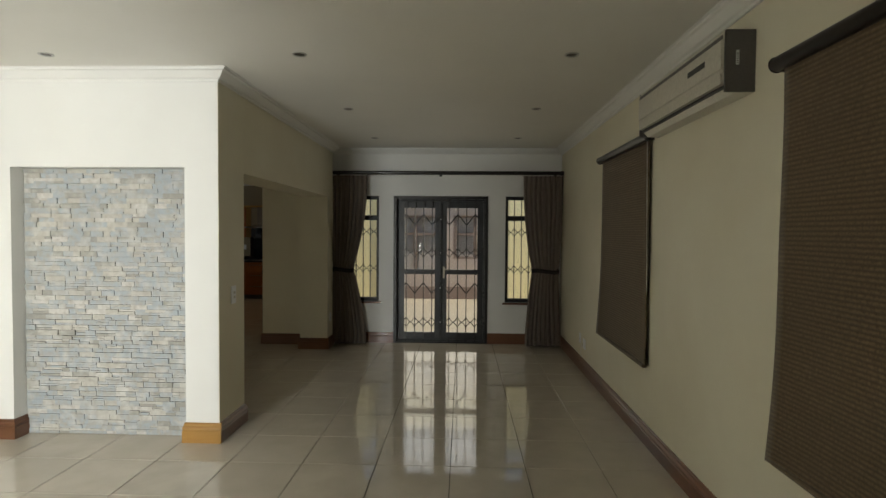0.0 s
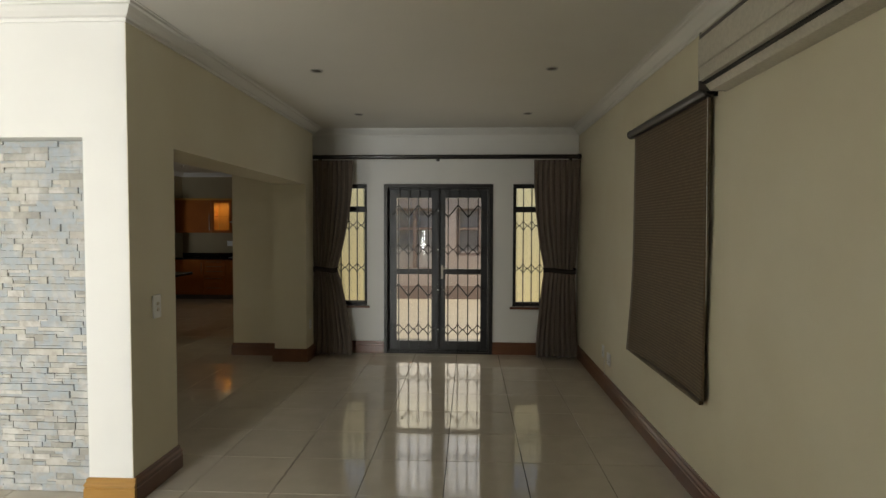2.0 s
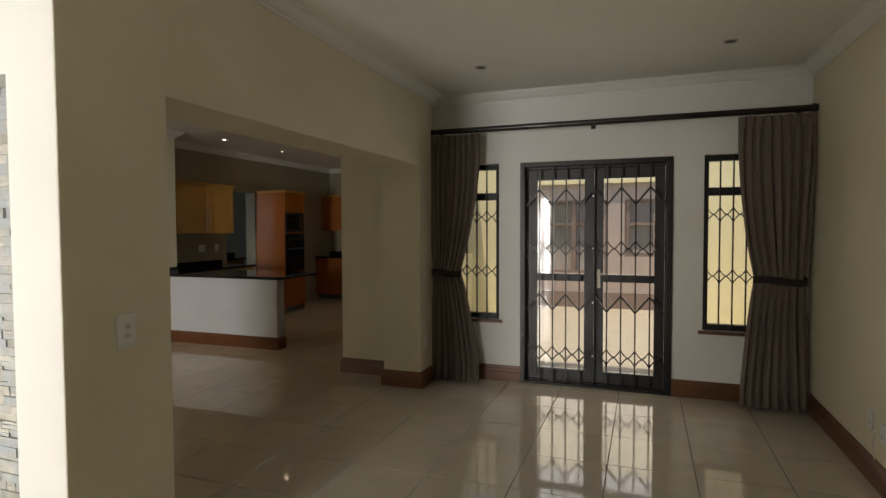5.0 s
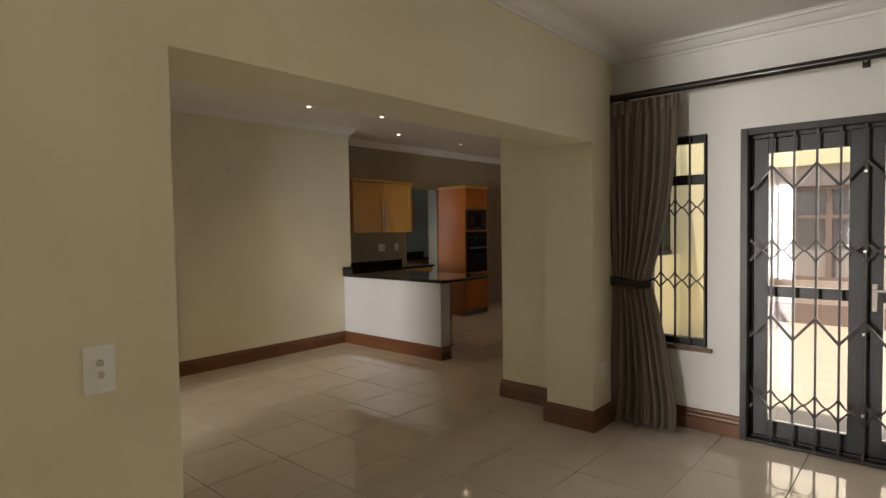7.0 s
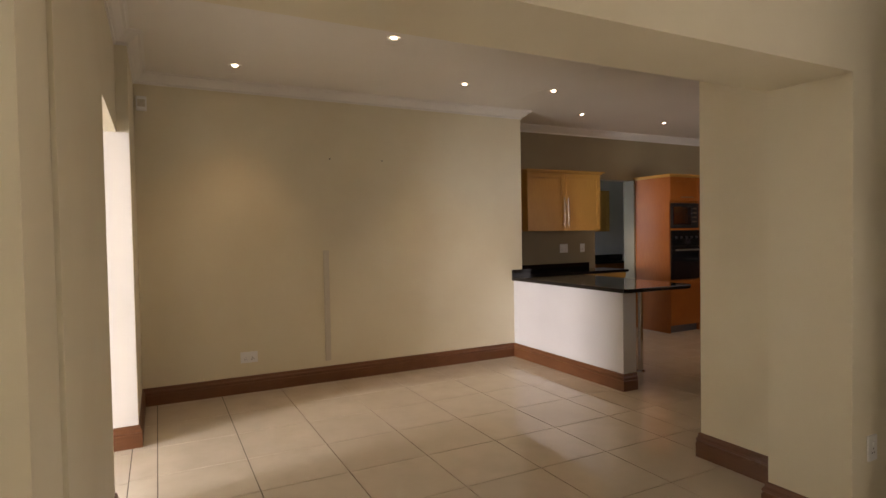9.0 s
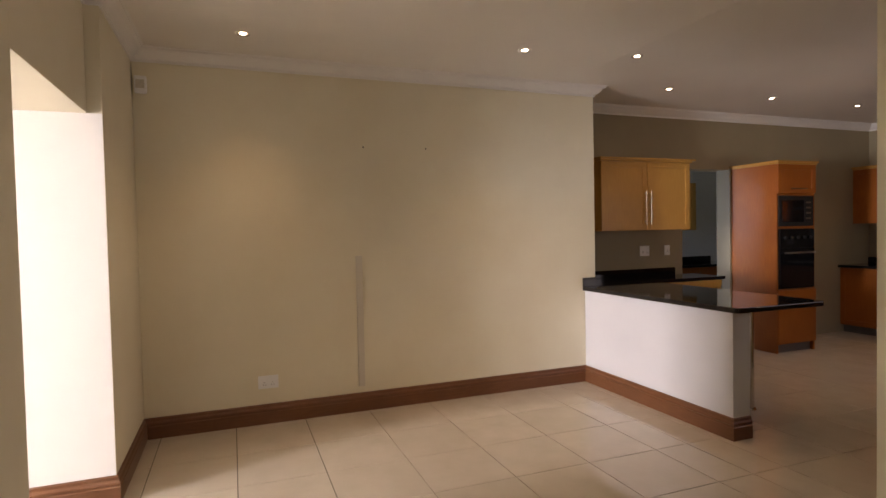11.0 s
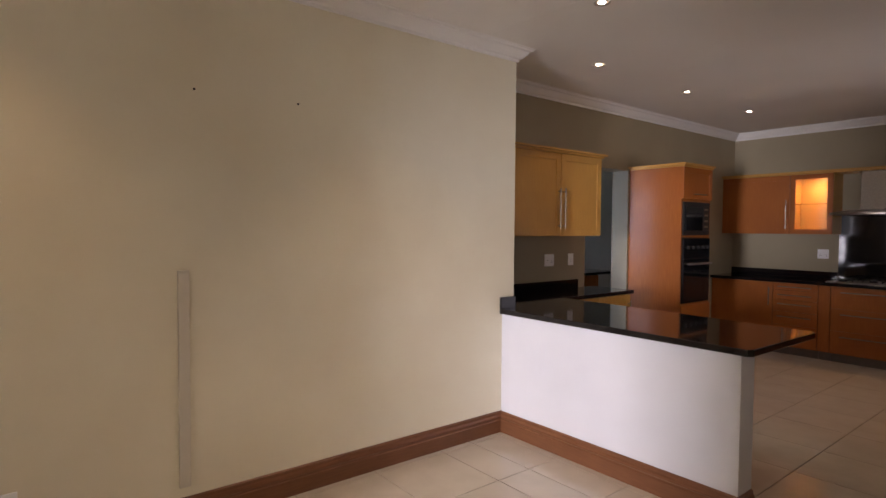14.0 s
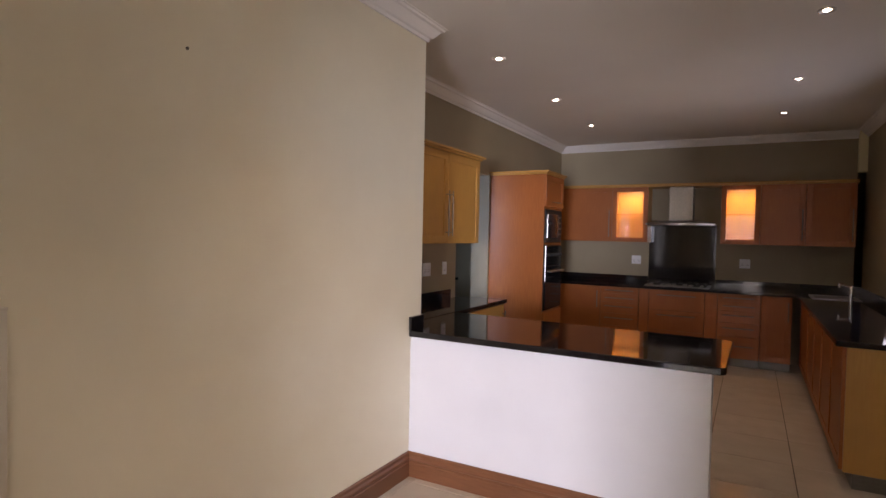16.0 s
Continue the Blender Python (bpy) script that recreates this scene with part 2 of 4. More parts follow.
def wall(name, axis, lo, hi, a0, a1, z0, z1, holes, material, label, m=I4):
    """A wall that runs along an axis from a0 to a1, lo to hi thick, with rectangular holes (a0, a1, z0, z1)."""
    bm = bmesh.new()
    cuts = sorted({a0, a1, *[h[0] for h in holes], *[h[1] for h in holes]})
    for p0, p1 in zip(cuts, cuts[1:]):
        mid, spans, z = (p0 + p1) / 2, [], z0
        for h in sorted([h for h in holes if h[0] < mid < h[1]], key=lambda h: h[2]):
            if h[2] > z:
                spans.append((z, h[2]))
            z = h[3]
        if z < z1:
            spans.append((z, z1))
        for s0, s1 in spans:
            if axis == "x":
                box(bm, p0, p1, lo, hi, s0, s1)
            else:
                box(bm, lo, hi, p0, p1, s0, s1)
    bmesh.ops.remove_doubles(bm, verts=bm.verts, dist=0.0005)
    seen = {}
    for f in bm.faces:
        seen.setdefault(frozenset(f.verts), []).append(f)
    twins = [f for fs in seen.values() if len(fs) > 1 for f in fs]
    bmesh.ops.delete(bm, geom=twins, context="FACES_ONLY")
    ob = part(name, bm, material)
    ob.matrix_world = m
    return tagged(ob, label, "wall", "", "structure")


def moulding(name, profile, points, material, label, category, m=I4, closed=False):
    """A profile (out, up) swept along a plan polyline; 'out' is to the left of the way walked."""
    bm = bmesh.new()
    pts = [Vector((x, y)) for x, y in points]
    rings = []
    for i, p in enumerate(pts):
        dirs = []
        if i > 0:
            dirs.append((p - pts[i - 1]).normalized())
        if i < len(pts) - 1:
            dirs.append((pts[i + 1] - p).normalized())
        ns = [Vector((-q.y, q.x)) for q in dirs]
        n = ns[0] if len(ns) == 1 else (ns[0] + ns[1]) / (1 + ns[0].dot(ns[1]))
        rings.append([bm.verts.new((p.x + n.x * o, p.y + n.y * o, u)) for o, u in profile])
    k = len(profile)
    for r0, r1 in zip(rings, rings[1:]):
        for i in range(k):
            bm.faces.new((r0[i], r0[(i + 1) % k], r1[(i + 1) % k], r1[i]))
    bm.faces.new(rings[0])
    bm.faces.new(rings[-1][::-1])
    bmesh.ops.recalc_face_normals(bm, faces=bm.faces)
    ob = part(name, bm, material)
    ob.matrix_world = m
    return tagged(ob, label, category, "", "structure")


# ---- plan ----
H = 2.785         # ceiling
R = 1.72          # right wall
FAR = 8.12        # wall with the patio door
L = -1.505        # wall with the wide opening
WA = -5.47        # plain dining wall
K = pose(-2.52, 8.12, 0)   # the kitchen's own corner: u across, v ahead
KL, KF = -3.58, 5.48

# ground and shell
bm = B(-300, 300, -300, 300, -0.35, -0.06)
tagged(part("ground", bm, GRASS), "green lawn round the house", "ground", "", "structure")
tagged(part("patio_paving", B(-2.2, 6.0, 8.36, 15.5, -0.06, -0.015), PATIO), "pale tiled patio floor in daylight", "patio", "", "structure")
floor = tagged(part("floor", box(B(-8.3, 1.9, -2.3, 8.335, -0.06, -0.008), -8.3, -2.25, 8.336, 14.4, -0.06, -0.008), GROUT), "grouted bed under glossy cream floor tiles", "floor", "", "structure")
# runs on past the south wall as an unseen eave, added to block the sun
tagged(part("ceiling", B(-8.4, 2.9, -3.4, 8.30, H, H + 0.15), CEIL), "smooth off-white plastered ceiling", "ceiling", "", "structure")
tagged(part("ceiling", B(-8.4, -2.2, 8.302, 14.5, H, H + 0.15), CEIL), "smooth off-white plastered kitchen ceiling", "ceiling", "", "structure")

BW = [(4.42, 5.75, 0.72, 2.22), (0.75, 2.52, 0.72, 2.22)]
wall("wall_right", "y", R, R + 0.22, -2.22, 8.34, 0, H, BW, CREAM, "cream painted wall with two blind-covered windows")
DOOR = (-0.655, 0.665, 0.0, 2.095)
WL, WR = (-1.345, -0.885, 0.595, 2.112), (0.928, 1.388, 0.595, 2.112)
LF = L - 0.065
PF = 4.22         # front of the pier and niche wall
wall("wall_far", "x", FAR, FAR + 0.22, LF, R, 0, H, [DOOR, WL, WR], WHITE, "white painted wall round the patio door")
tagged(part("wall_far_return", B(-2.50, LF - 0.002, 7.90, FAR + 0.22, 0, H), CREAM), "cream wall end between dining room and kitchen", "wall", "", "structure")
wall("wall_header", "y", L - 0.375, L, 4.70, 7.898, 0, H, [(4.70, 7.60, -0.1, 2.07)], CREAM, "cream wall beam and column beside the wide opening")
# pier and niche wall
tagged(part("wall_column_face", B(LF - 0.002, LF, 7.90, FAR, 0, H), CREAM), "cream painted side of the column", "wall", "", "structure")
NX0, NX1, NZ = -3.09, -1.758, 2.066
wall("wall_niche", "x", PF, 4.70, -3.36, L, 0, H, [(NX0, NX1, 0, NZ)], WHITE, "white wall framing a stone-clad niche")
tagged(part("wall_pier_face", box(B(L, L + 0.003, PF + 0.002, 4.70, 0, H), L - 0.37, L + 0.003, 4.7002, 4.703, 0, 2.069), CREAM), "cream painted side of the pier", "wall", "", "structure")
tagged(part("wall_niche_back", B(NX0 + 0.002, NX1 - 0.002, PF + 0.14, 4.698, 0, NZ + 0.02), STONEBED), "grey bedding behind the stone cladding", "wall", "", "structure")
tagged(part("wall_dining_south", B(-3.36, L - 0.376, 4.702, 4.715, 0, H), CREAM), "cream dining room wall", "wall", "", "structure")
tagged(part("wall_dining_header", B(-4.46, -3.362, PF, 4.715, 2.12, H), CREAM), "cream beam over the doorway to the lounge", "wall", "", "structure")
tagged(part("wall_dining_return", B(-6.4, -4.462, PF, 4.79, 0, H), CREAM), "cream wall stub beside the doorway", "wall", "", "structure")
tagged(part("wall_doorway_face", B(-4.4618, -4.459, PF + 0.002, 4.788, 0, 2.1198), WHITE), "white painted end of the doorway wall", "wall", "", "structure")
tagged(part("wall_plain", B(-6.36, WA, 4.792, 8.665, 0, H), CREAM), "long plain cream dining room wall", "wall", "", "structure")
wall("wall_south", "x", -2.22, -2.0, -6.42, R - 0.002, 0, H, [(-2.78, -1.71, 0.05, 2.3)], WHITE, "white wall with wide glass doors")
wall("wall_west", "y", -6.42, -6.2, -1.998, PF - 0.002, 0, H, [], WHITE, "plain white lounge wall")
# added out of view to shield the right wall from the south light
tagged(part("lounge_light_block", B(-1.70, -1.50, -1.998, 0.1, 0, H), WHITE), "unseen white wall stub added to keep south window light off the right wall", "wall", "", "structure")
tagged(part("pony_wall", B(WA + 0.002, -3.79, 8.545, 8.695, 0, 0.862), OFFWHITE_COOL), "low white wall under the bar counter", "half wall", "", "structure")
# kitchen
wall("kitchen_wall_left", "y", KL - 0.2, KL, 0.547, KF - 0.002, 0, H, [(2.215, 2.955, -0.1, 2.125)], GREYW, "olive-grey kitchen wall with a scullery opening", K)
wall("kitchen_wall_far", "x", KF, KF + 0.22, KL - 1.9, 0.22, 0, H, [], GREYW, "olive-grey kitchen wall behind the hob", K)
wall("kitchen_wall_right", "y", 0.0, 0.22, 0.236, KF - 0.002, 0, H, [(2.0, 3.7, 1.08, 2.05)], GREYW, "olive-grey kitchen wall with a window", K)
wall("scullery_wall", "y", KL - 1.9, KL - 1.7, 0.772, KF - 0.002, 0, H, [], WHITE, "pale scullery wall", K)

wall("scullery_wall_end", "x", 0.55, 0.77, KL - 1.9, KL - 0.202, 0, H, [(KL - 1.5, KL - 0.8, 1.0, 2.1)], WHITE, "pale scullery end wall with a window", K)
SK = [(0, 0), (0.022, 0), (0.022, 0.088), (0.018, 0.093), (0.018, 0.101), (0.022, 0.106), (0.02, 0.116), (0.012, 0.128), (0.011, 0.143), (0.004, 0.15), (0, 0.15)]
brown = "brown varnished wooden skirting board"


def skirting(points, m=I4, material=SKIRT, label=brown):
    moulding("baseboard", SK, points, material, label, "skirting", m)


skirting([(R, -1.9), (R, FAR), (0.675, FAR)])
skirting([(-0.668, FAR), (LF, FAR), (LF, 7.898), (L, 7.898), (L, 7.60), (L - 0.375, 7.60), (L - 0.375, 7.90), (-2.50, 7.90), (-2.50, FAR + 0.2)])
skirting([(L - 0.3, 4.703), (L + 0.003, 4.703), (L + 0.003, PF + 0.001)])
skirting([(L + 0.022, PF), (NX1, PF), (NX1, PF + 0.13)], I4, SKIRT_L, "honey-coloured wooden skirting board")
skirting([(NX0, PF + 0.13), (NX0, PF), (-3.36, PF)], I4, SKIRT, brown)
skirting([(-3.36, 4.715), (L - 0.377, 4.715)])
skirting([(-3.79, 8.695), (-3.79, 8.545), (WA, 8.545), (WA, 4.79), (-4.459, 4.79), (-4.459, PF)])
CO = [(0, H), (0, H - 0.09), (0.012, H - 0.09), (0.014, H - 0.072), (0.03, H - 0.066), (0.05, H - 0.045), (0.068, H - 0.022), (0.085, H - 0.018), (0.088, H - 0.006), (0.1, H - 0.004), (0.1, H)]


def cornice(points, m=I4):
    moulding("trim", CO, points, PLASTER, "white moulded plaster cornice", "cornice", m)


cornice([(R, -1.99), (R, FAR), (LF, FAR), (LF, 7.898), (L, 7.898), (L, PF), (-6.19, PF)])
cornice([(L - 0.375, 4.717), (L - 0.375, 7.90), (-2.50, 7.90)])
cornice([(-6.09, 8.665), (WA, 8.665), (WA, 4.79), (-4.462, 4.79), (-4.462, 4.715), (L - 0.376, 4.715)])
cornice([(0, 0.24), (0, KF), (KL, KF), (KL, 0.65)], K)

# ---- windows, doors and gates ----
def bar(bm, a, b, w):
    """A square bar between two points in the x-z plane."""
    a, b = Vector(a), Vector(b)
    q = (b - a).to_track_quat("Z", "Y").to_matrix().to_4x4()
    bmesh.ops.create_cube(bm, size=1, matrix=Matrix.LocRotScale((a + b) / 2, None, None) @ q @ Matrix.Diagonal((w, w, (b - a).length, 1)))


def lattice(parent, xs, zigzags, diamonds, y, w=0.011):
    pitch = xs[1] - xs[0]
    for z, h in zigzags:
        bm = bmesh.new()
        for i in range(len(xs) - 1):
            z0, z1 = (z, z + h) if i % 2 == 0 else (z + h, z)
            bar(bm, (xs[i], y, z0), (xs[i + 1], y, z1), w * 1.5)
        part("lattice_bar", bm, GATE, parent)
    for z, h in diamonds:
        for sign in (1, -1):
            bm = bmesh.new()
            for i in range(len(xs) - 1):
                prev = None
                for k in range(9):
                    f = k / 8
                    zz = z + sign * h * (2 * abs(f - 0.5)) ** 1.5
                    pt = (xs[i] + pitch * f, y + 0.004 * sign, zz)
                    if prev:
                        bar(bm, prev, pt, w)
                    prev = pt
            part("lattice_bar", bm, GATE, parent)


def patio_door():
    d = thing("door_1", pose(0, FAR, 0), "closed dark aluminium double glass patio door", "door", "", "structure")
    x0, x1, top = DOOR[0], DOOR[1], DOOR[3]
    bm = bmesh.new()
    box(bm, x0, x0 + 0.045, 0.05, 0.14, 0, top, 0.003)
    box(bm, x1 - 0.045, x1, 0.05, 0.14, 0, top, 0.003)
    box(bm, x0 + 0.045, x1 - 0.045, 0.05, 0.14, top - 0.05, top, 0.003)
    box(bm, x0 + 0.045, x1 - 0.045, 0.05, 0.14, 0, 0.03, 0.003)
    part("door_frame", bm, BLACKAL, d)
    mid = (x0 + x1) / 2
    for a, b in ((x0 + 0.047, mid - 0.002), (mid + 0.002, x1 - 0.047)):
        bm = bmesh.new()
        lo, hi = 0.032, top - 0.052
        box(bm, a, a + 0.085, 0.07, 0.115, lo, hi, 0.003)
        box(bm, b - 0.085, b, 0.07, 0.115, lo, hi, 0.003)
        box(bm, a + 0.085, b - 0.085, 0.07, 0.115, hi - 0.10, hi, 0.003)
        box(bm, a + 0.085, b - 0.085, 0.07, 0.115, lo, lo + 0.11, 0.003)
        box(bm, a + 0.085, b - 0.085, 0.07, 0.115, 0.985, 1.055, 0.003)
        leaf = part("door_leaf", bm, BLACKAL, d)
        for z0, z1 in ((lo + 0.112, 0.983), (1.057, hi - 0.102)):
            g = part("pane", B(a + 0.087, b - 0.087, 0.09, 0.096, z0, z1), GLASS, leaf)
            g.visible_shadow = False
    bm = B(mid + 0.03, mid + 0.06, 0.062, 0.07, 0.93, 1.10, 0.003)
    cyl(bm, (mid + 0.045, 0.07, 1.06), (mid + 0.045, 0.03, 1.06), 0.008)
    box(bm, mid + 0.04, mid + 0.14, 0.026, 0.038, 1.052, 1.07, 0.003)
    part("door_handle", bm, DULL, d, "dull steel lever door handle")
    g = thing("security_gate", pose(0, FAR, 0), "closed dark bronze trellis security gate before the patio door", "security gate")
    part("side_channel", B(x0 - 0.015, x0 + 0.03, -0.03, 0.03, 0.001, top + 0.015, 0.004), GATE, g)
    part("side_channel", B(x1 - 0.03, x1 + 0.015, -0.03, 0.03, 0.001, top + 0.015, 0.004), GATE, g)
    part("top_track", B(x0 + 0.03, x1 - 0.03, -0.03, 0.03, top - 0.03, top + 0.015, 0.004), GATE, g)
    part("bottom_track", B(x0 + 0.03, x1 - 0.03, -0.02, 0.02, 0.001, 0.022, 0.003), GATE, g)
    n = 11
    xs = [x0 + 0.045 + (x1 - x0 - 0.09) * i / (n - 1) for i in range(n)]
    for x in xs[1:-1]:
        part("upright", B(x - 0.0065, x + 0.0065, -0.009, 0.009, 0.022, top - 0.03), GATE, g)
    lattice(g, xs, [(1.70, 0.15), (0.72, 0.15)], [(1.30, 0.07), (0.305, 0.07)], -0.013)
    for z in (1.30, 0.305, 1.78, 0.80):
        part("rivet", C((xs[5], -0.03, z), (xs[5], 0.0, z), 0.008, None, 8), STEEL, g)


def side_window(name, w, flip):
    x0, x1, z0, z1 = w
    d = thing(name, pose(0, FAR, 0), "narrow dark-framed window with burglar bars", "window", "narrow windows beside the patio door", "structure")
    bm = bmesh.new()
    f = 0.042
    box(bm, x0, x0 + f, 0.05, 0.12, z0, z1, 0.003)
    box(bm, x1 - f, x1, 0.05, 0.12, z0, z1, 0.003)
    for a, b in ((z0, z0 + 0.05), (1.765, 1.835), (z1 - 0.05, z1)):
        box(bm, x0 + f, x1 - f, 0.05, 0.12, a, b, 0.003)
    part("window_frame", bm, BLACKAL, d)
    for a, b in ((z0 + 0.051, 1.764), (1.836, z1 - 0.051)):
        g = part("pane", B(x0 + f + 0.001, x1 - f - 0.001, 0.083, 0.089, a, b), GLASS, d)
        g.visible_shadow = False
    part("window_sill", B(x0 - 0.035, x1 + 0.035, -0.03, 0.05, z0 - 0.028, z0 - 0.001, 0.004), SKIRT, d, "brown wooden sill")
    g = thing("burglar_bars", pose(0, FAR, 0), "dark bronze trellis burglar bars in a narrow window", "burglar bars", "trellis bars of the narrow windows")
    xs = [x0 + 0.025 + (x1 - x0 - 0.05) * i / 4 for i in range(5)]
    for x in xs:
        part("upright", B(x - 0.006, x + 0.006, 0.014, 0.03, z0 + 0.001, z1 - 0.001), GATE, g)
    lattice(g, xs, [], [(1.60, 0.06), (1.07, 0.06)], 0.012, 0.009)


patio_door()
side_window("window_1", WL, False)
side_window("window_2", WR, True)


def plain_window(name, m, w, h, bars, label):
    """A framed window in its own plane: x along, z up from the sill, y into the wall."""
    d = thing(name, m, label, "window", "", "structure")
    bm = bmesh.new()
    box(bm, 0, 0.05, 0, 0.06, 0, h)
    box(bm, w - 0.05, w, 0, 0.06, 0, h)
    box(bm, 0.05, w - 0.05, 0, 0.06, 0, 0.05)
    box(bm, 0.05, w - 0.05, 0, 0.06, h - 0.05, h)
    for i in range(1, bars):
        box(bm, w * i / bars - 0.03, w * i / bars + 0.03, 0, 0.06, 0.05, h - 0.05)
    part("window_frame", bm, BLACKAL, d)
    for i in range(bars):
        g = part("pane", B(w * i / bars + 0.051, w * (i + 1) / bars - 0.051, 0.027, 0.033, 0.051, h - 0.051), GLASS, d)
        g.visible_shadow = False
    return d


for i, (a, b, c, e) in enumerate(BW):
    plain_window(f"window_{3 + i}", pose(R + 0.12, b, c, 0, 0, -90), b - a, e - c, 2, "dark-framed window behind a roller blind")
plain_window("window_5", pose(-2.78, -2.12, 0.05), 1.07, 2.25, 2, "wide dark-framed glass sliding doors")
plain_window("window_7", K @ pose(0.13, 3.7, 1.08, 0, 0, -90), 1.7, 0.97, 3, "dark-framed kitchen window above the sink")
plain_window("window_8", K @ pose(KL - 1.5, 0.63, 1.0), 0.7, 1.1, 1, "small scullery window")

# ---- patio beyond the door ----
def patio_house():
    h = thing("patio_house_wing", pose(0, 13.6, 0), "mauve-brown house wing with wide windows across the patio", "house")
    holes = [(-1.45, -0.20, 0.62, 2.0), (0.10, 1.15, 0.95, 2.0)]
    w = wall("wall", "x", 0, 0.25, -2.6, 6.2, -0.05, 2.3, holes, MAUVE, "")
    w.parent = h
    for key in ("category", "kind"):
        if key in w:
            del w[key]
    part("fascia", B(-2.6, 6.2, -0.10, 0.25, 2.3, 3.1), YELLOW, h, "yellow painted upper wall")
    part("plinth", B(-2.6, 6.2, -0.04, 0, -0.04, 0.28), BAND, h, "brown plinth band")
    for a, b, c, e in holes:
        bm = bmesh.new()
        for x in (a + 0.04, (a + b) / 2, b - 0.04):
            box(bm, x - 0.04, x + 0.04, 0.05, 0.12, c, e)
        for z in (c + 0.03, 1.55, e - 0.03):
            box(bm, a + 0.08, (a + b) / 2 - 0.04, 0.05, 0.12, z - 0.03, z + 0.03)
            box(bm, (a + b) / 2 + 0.04, b - 0.08, 0.05, 0.12, z - 0.03, z + 0.03)
        win = part("window", bm, BAND, h)
        part("pane", B(a + 0.08, b - 0.08, 0.14, 0.15, c, e), GLASS, win).visible_shadow = False
        # no blind hangs here: a pale sheet stands in for reflections on the pane
        part("blind", B(a + 0.08, b - 0.08, 0.17, 0.18, c, e), PANE_PALE, win)


patio_house()
tagged(part("wall_patio_wing_east", B(1.28, 2.748, 11.6, 13.49, -0.05, 2.9), YELLOW), "bright yellow patio wall projecting from the house wing", "wall", "", "structure")
tagged(part("wall_patio_wing_west", B(-2.35, -1.60, 11.6, 13.49, -0.05, 2.9), YELLOW), "bright yellow patio wall projecting from the house wing", "wall", "", "structure")
tagged(part("wall_patio_east", B(2.75, 2.97, 8.342, 13.59, -0.05, 2.9), YELLOW), "yellow painted patio side wall", "wall", "", "structure")
wall("wall_patio_west", "y", 0.223, 0.30, 0.24, 5.6, -0.05, 2.81, [(2.0, 3.7, 1.08, 2.05)], YELLOW, "yellow painted outer kitchen wall", K)

# ---- main room things ----
def curtain(name, x_out, top_in, tie_in, bot_in, side, label):
    """A tied-back curtain: x_out is the wall side, side +1 opens to the right, -1 to the left."""
    c = thing(name, pose(0, FAR - 0.17, 0), label, "curtain", "tied-back curtains at the patio door")
    bm = bmesh.new()
    zt, ztie, zb = 2.385, 1.06, 0.02
    nz, nx = 56, 120
    grid = []
    for i in range(nz + 1):
        z = zt + (zb - zt) * i / nz
        if z > ztie:
            f = (zt - z) / (zt - ztie)
            inner = top_in + (tie_in - top_in) * f ** 2.2
            outer = x_out + side * 0.05 * f ** 2
        else:
            f = (ztie - z) / (ztie - zb)
            inner = tie_in + (bot_in - tie_in) * min(1, f * 1.15) ** 0.7
            outer = x_out + side * 0.05 * (1 - f)
        squeeze = math.exp(-((z - ztie) / 0.16) ** 2)
        amp = 0.030 * (1 - 0.55 * squeeze) * (0.45 + 0.55 * min(1, (zt - z) / 0.25))
        row = []
        for j in range(nx + 1):
            u = j / nx
            ph = 2 * math.pi * 8 * (u + 0.012 * math.sin(7 * u + 3 * z))
            y = amp * (math.sin(ph) + 0.35 * math.sin(2.3 * ph + 1.1 + 0.8 * z)) + 0.008 * noise.noise((u * 5, z * 2, side * 3.0))
            y -= 0.035 * squeeze * math.sin(math.pi * u)
            if z < 0.22:
                y -= (0.22 - z) * 0.12
            row.append(bm.verts.new((outer + (inner - outer) * u, y, z + 0.008 * math.sin(ph * 0.5) * (z < 0.1))))
        grid.append(row)
    for a, b in zip(grid, grid[1:]):
        for j in range(nx):
            bm.faces.new((a[j], a[j + 1], b[j + 1], b[j]))
    for f in bm.faces:
        f.smooth = True
    cloth = part("cloth", bm, CURTAIN, c)
    so = cloth.modifiers.new("thickness", "SOLIDIFY")
    so.thickness = 0.004
    # heading tape with pinch pleats
    bm = bmesh.new()
    n = 9
    for k in range(n):
        x = x_out + (top_in - x_out) * (k + 0.5) / n
        box(bm, x - 0.012, x + 0.012, -0.045, -0.028, zt - 0.10, zt - 0.005, 0.006)
    part("pleat", bm, CURTAIN, c)
    # tieback band
    bm = bmesh.new()
    ring0, ring1 = [], []
    a0, a1 = x_out + side * 0.04, tie_in + side * 0.01
    for k in range(24):
        t = 2 * math.pi * k / 24
        x = (a0 + a1) / 2 + (abs(a1 - a0) / 2) * math.cos(t)
        y = -0.02 + 0.062 * math.sin(t)
        dz = 0.012 * math.sin(t * 2)
        ring0.append(bm.verts.new((x, y, ztie - 0.028 + dz)))
        ring1.append(bm.verts.new((x, y, ztie + 0.028 + dz)))
    for k in range(24):
        f = bm.faces.new((ring0[k], ring0[(k + 1) % 24], ring1[(k + 1) % 24], ring1[k]))
        f.smooth = True
    tie = part("tieback", bm, TIE, c, "dark fabric tieback band")
    so = tie.modifiers.new("thickness", "SOLIDIFY")
    so.thickness = 0.006


curtain("curtain", LF + 0.012, -1.03, -1.225, -1.04, 1, "taupe tied-back curtain hanging beside the patio door")
curtain("curtain", R - 0.012, 1.16, 1.29, 1.20, -1, "taupe tied-back curtain hanging beside the patio door")

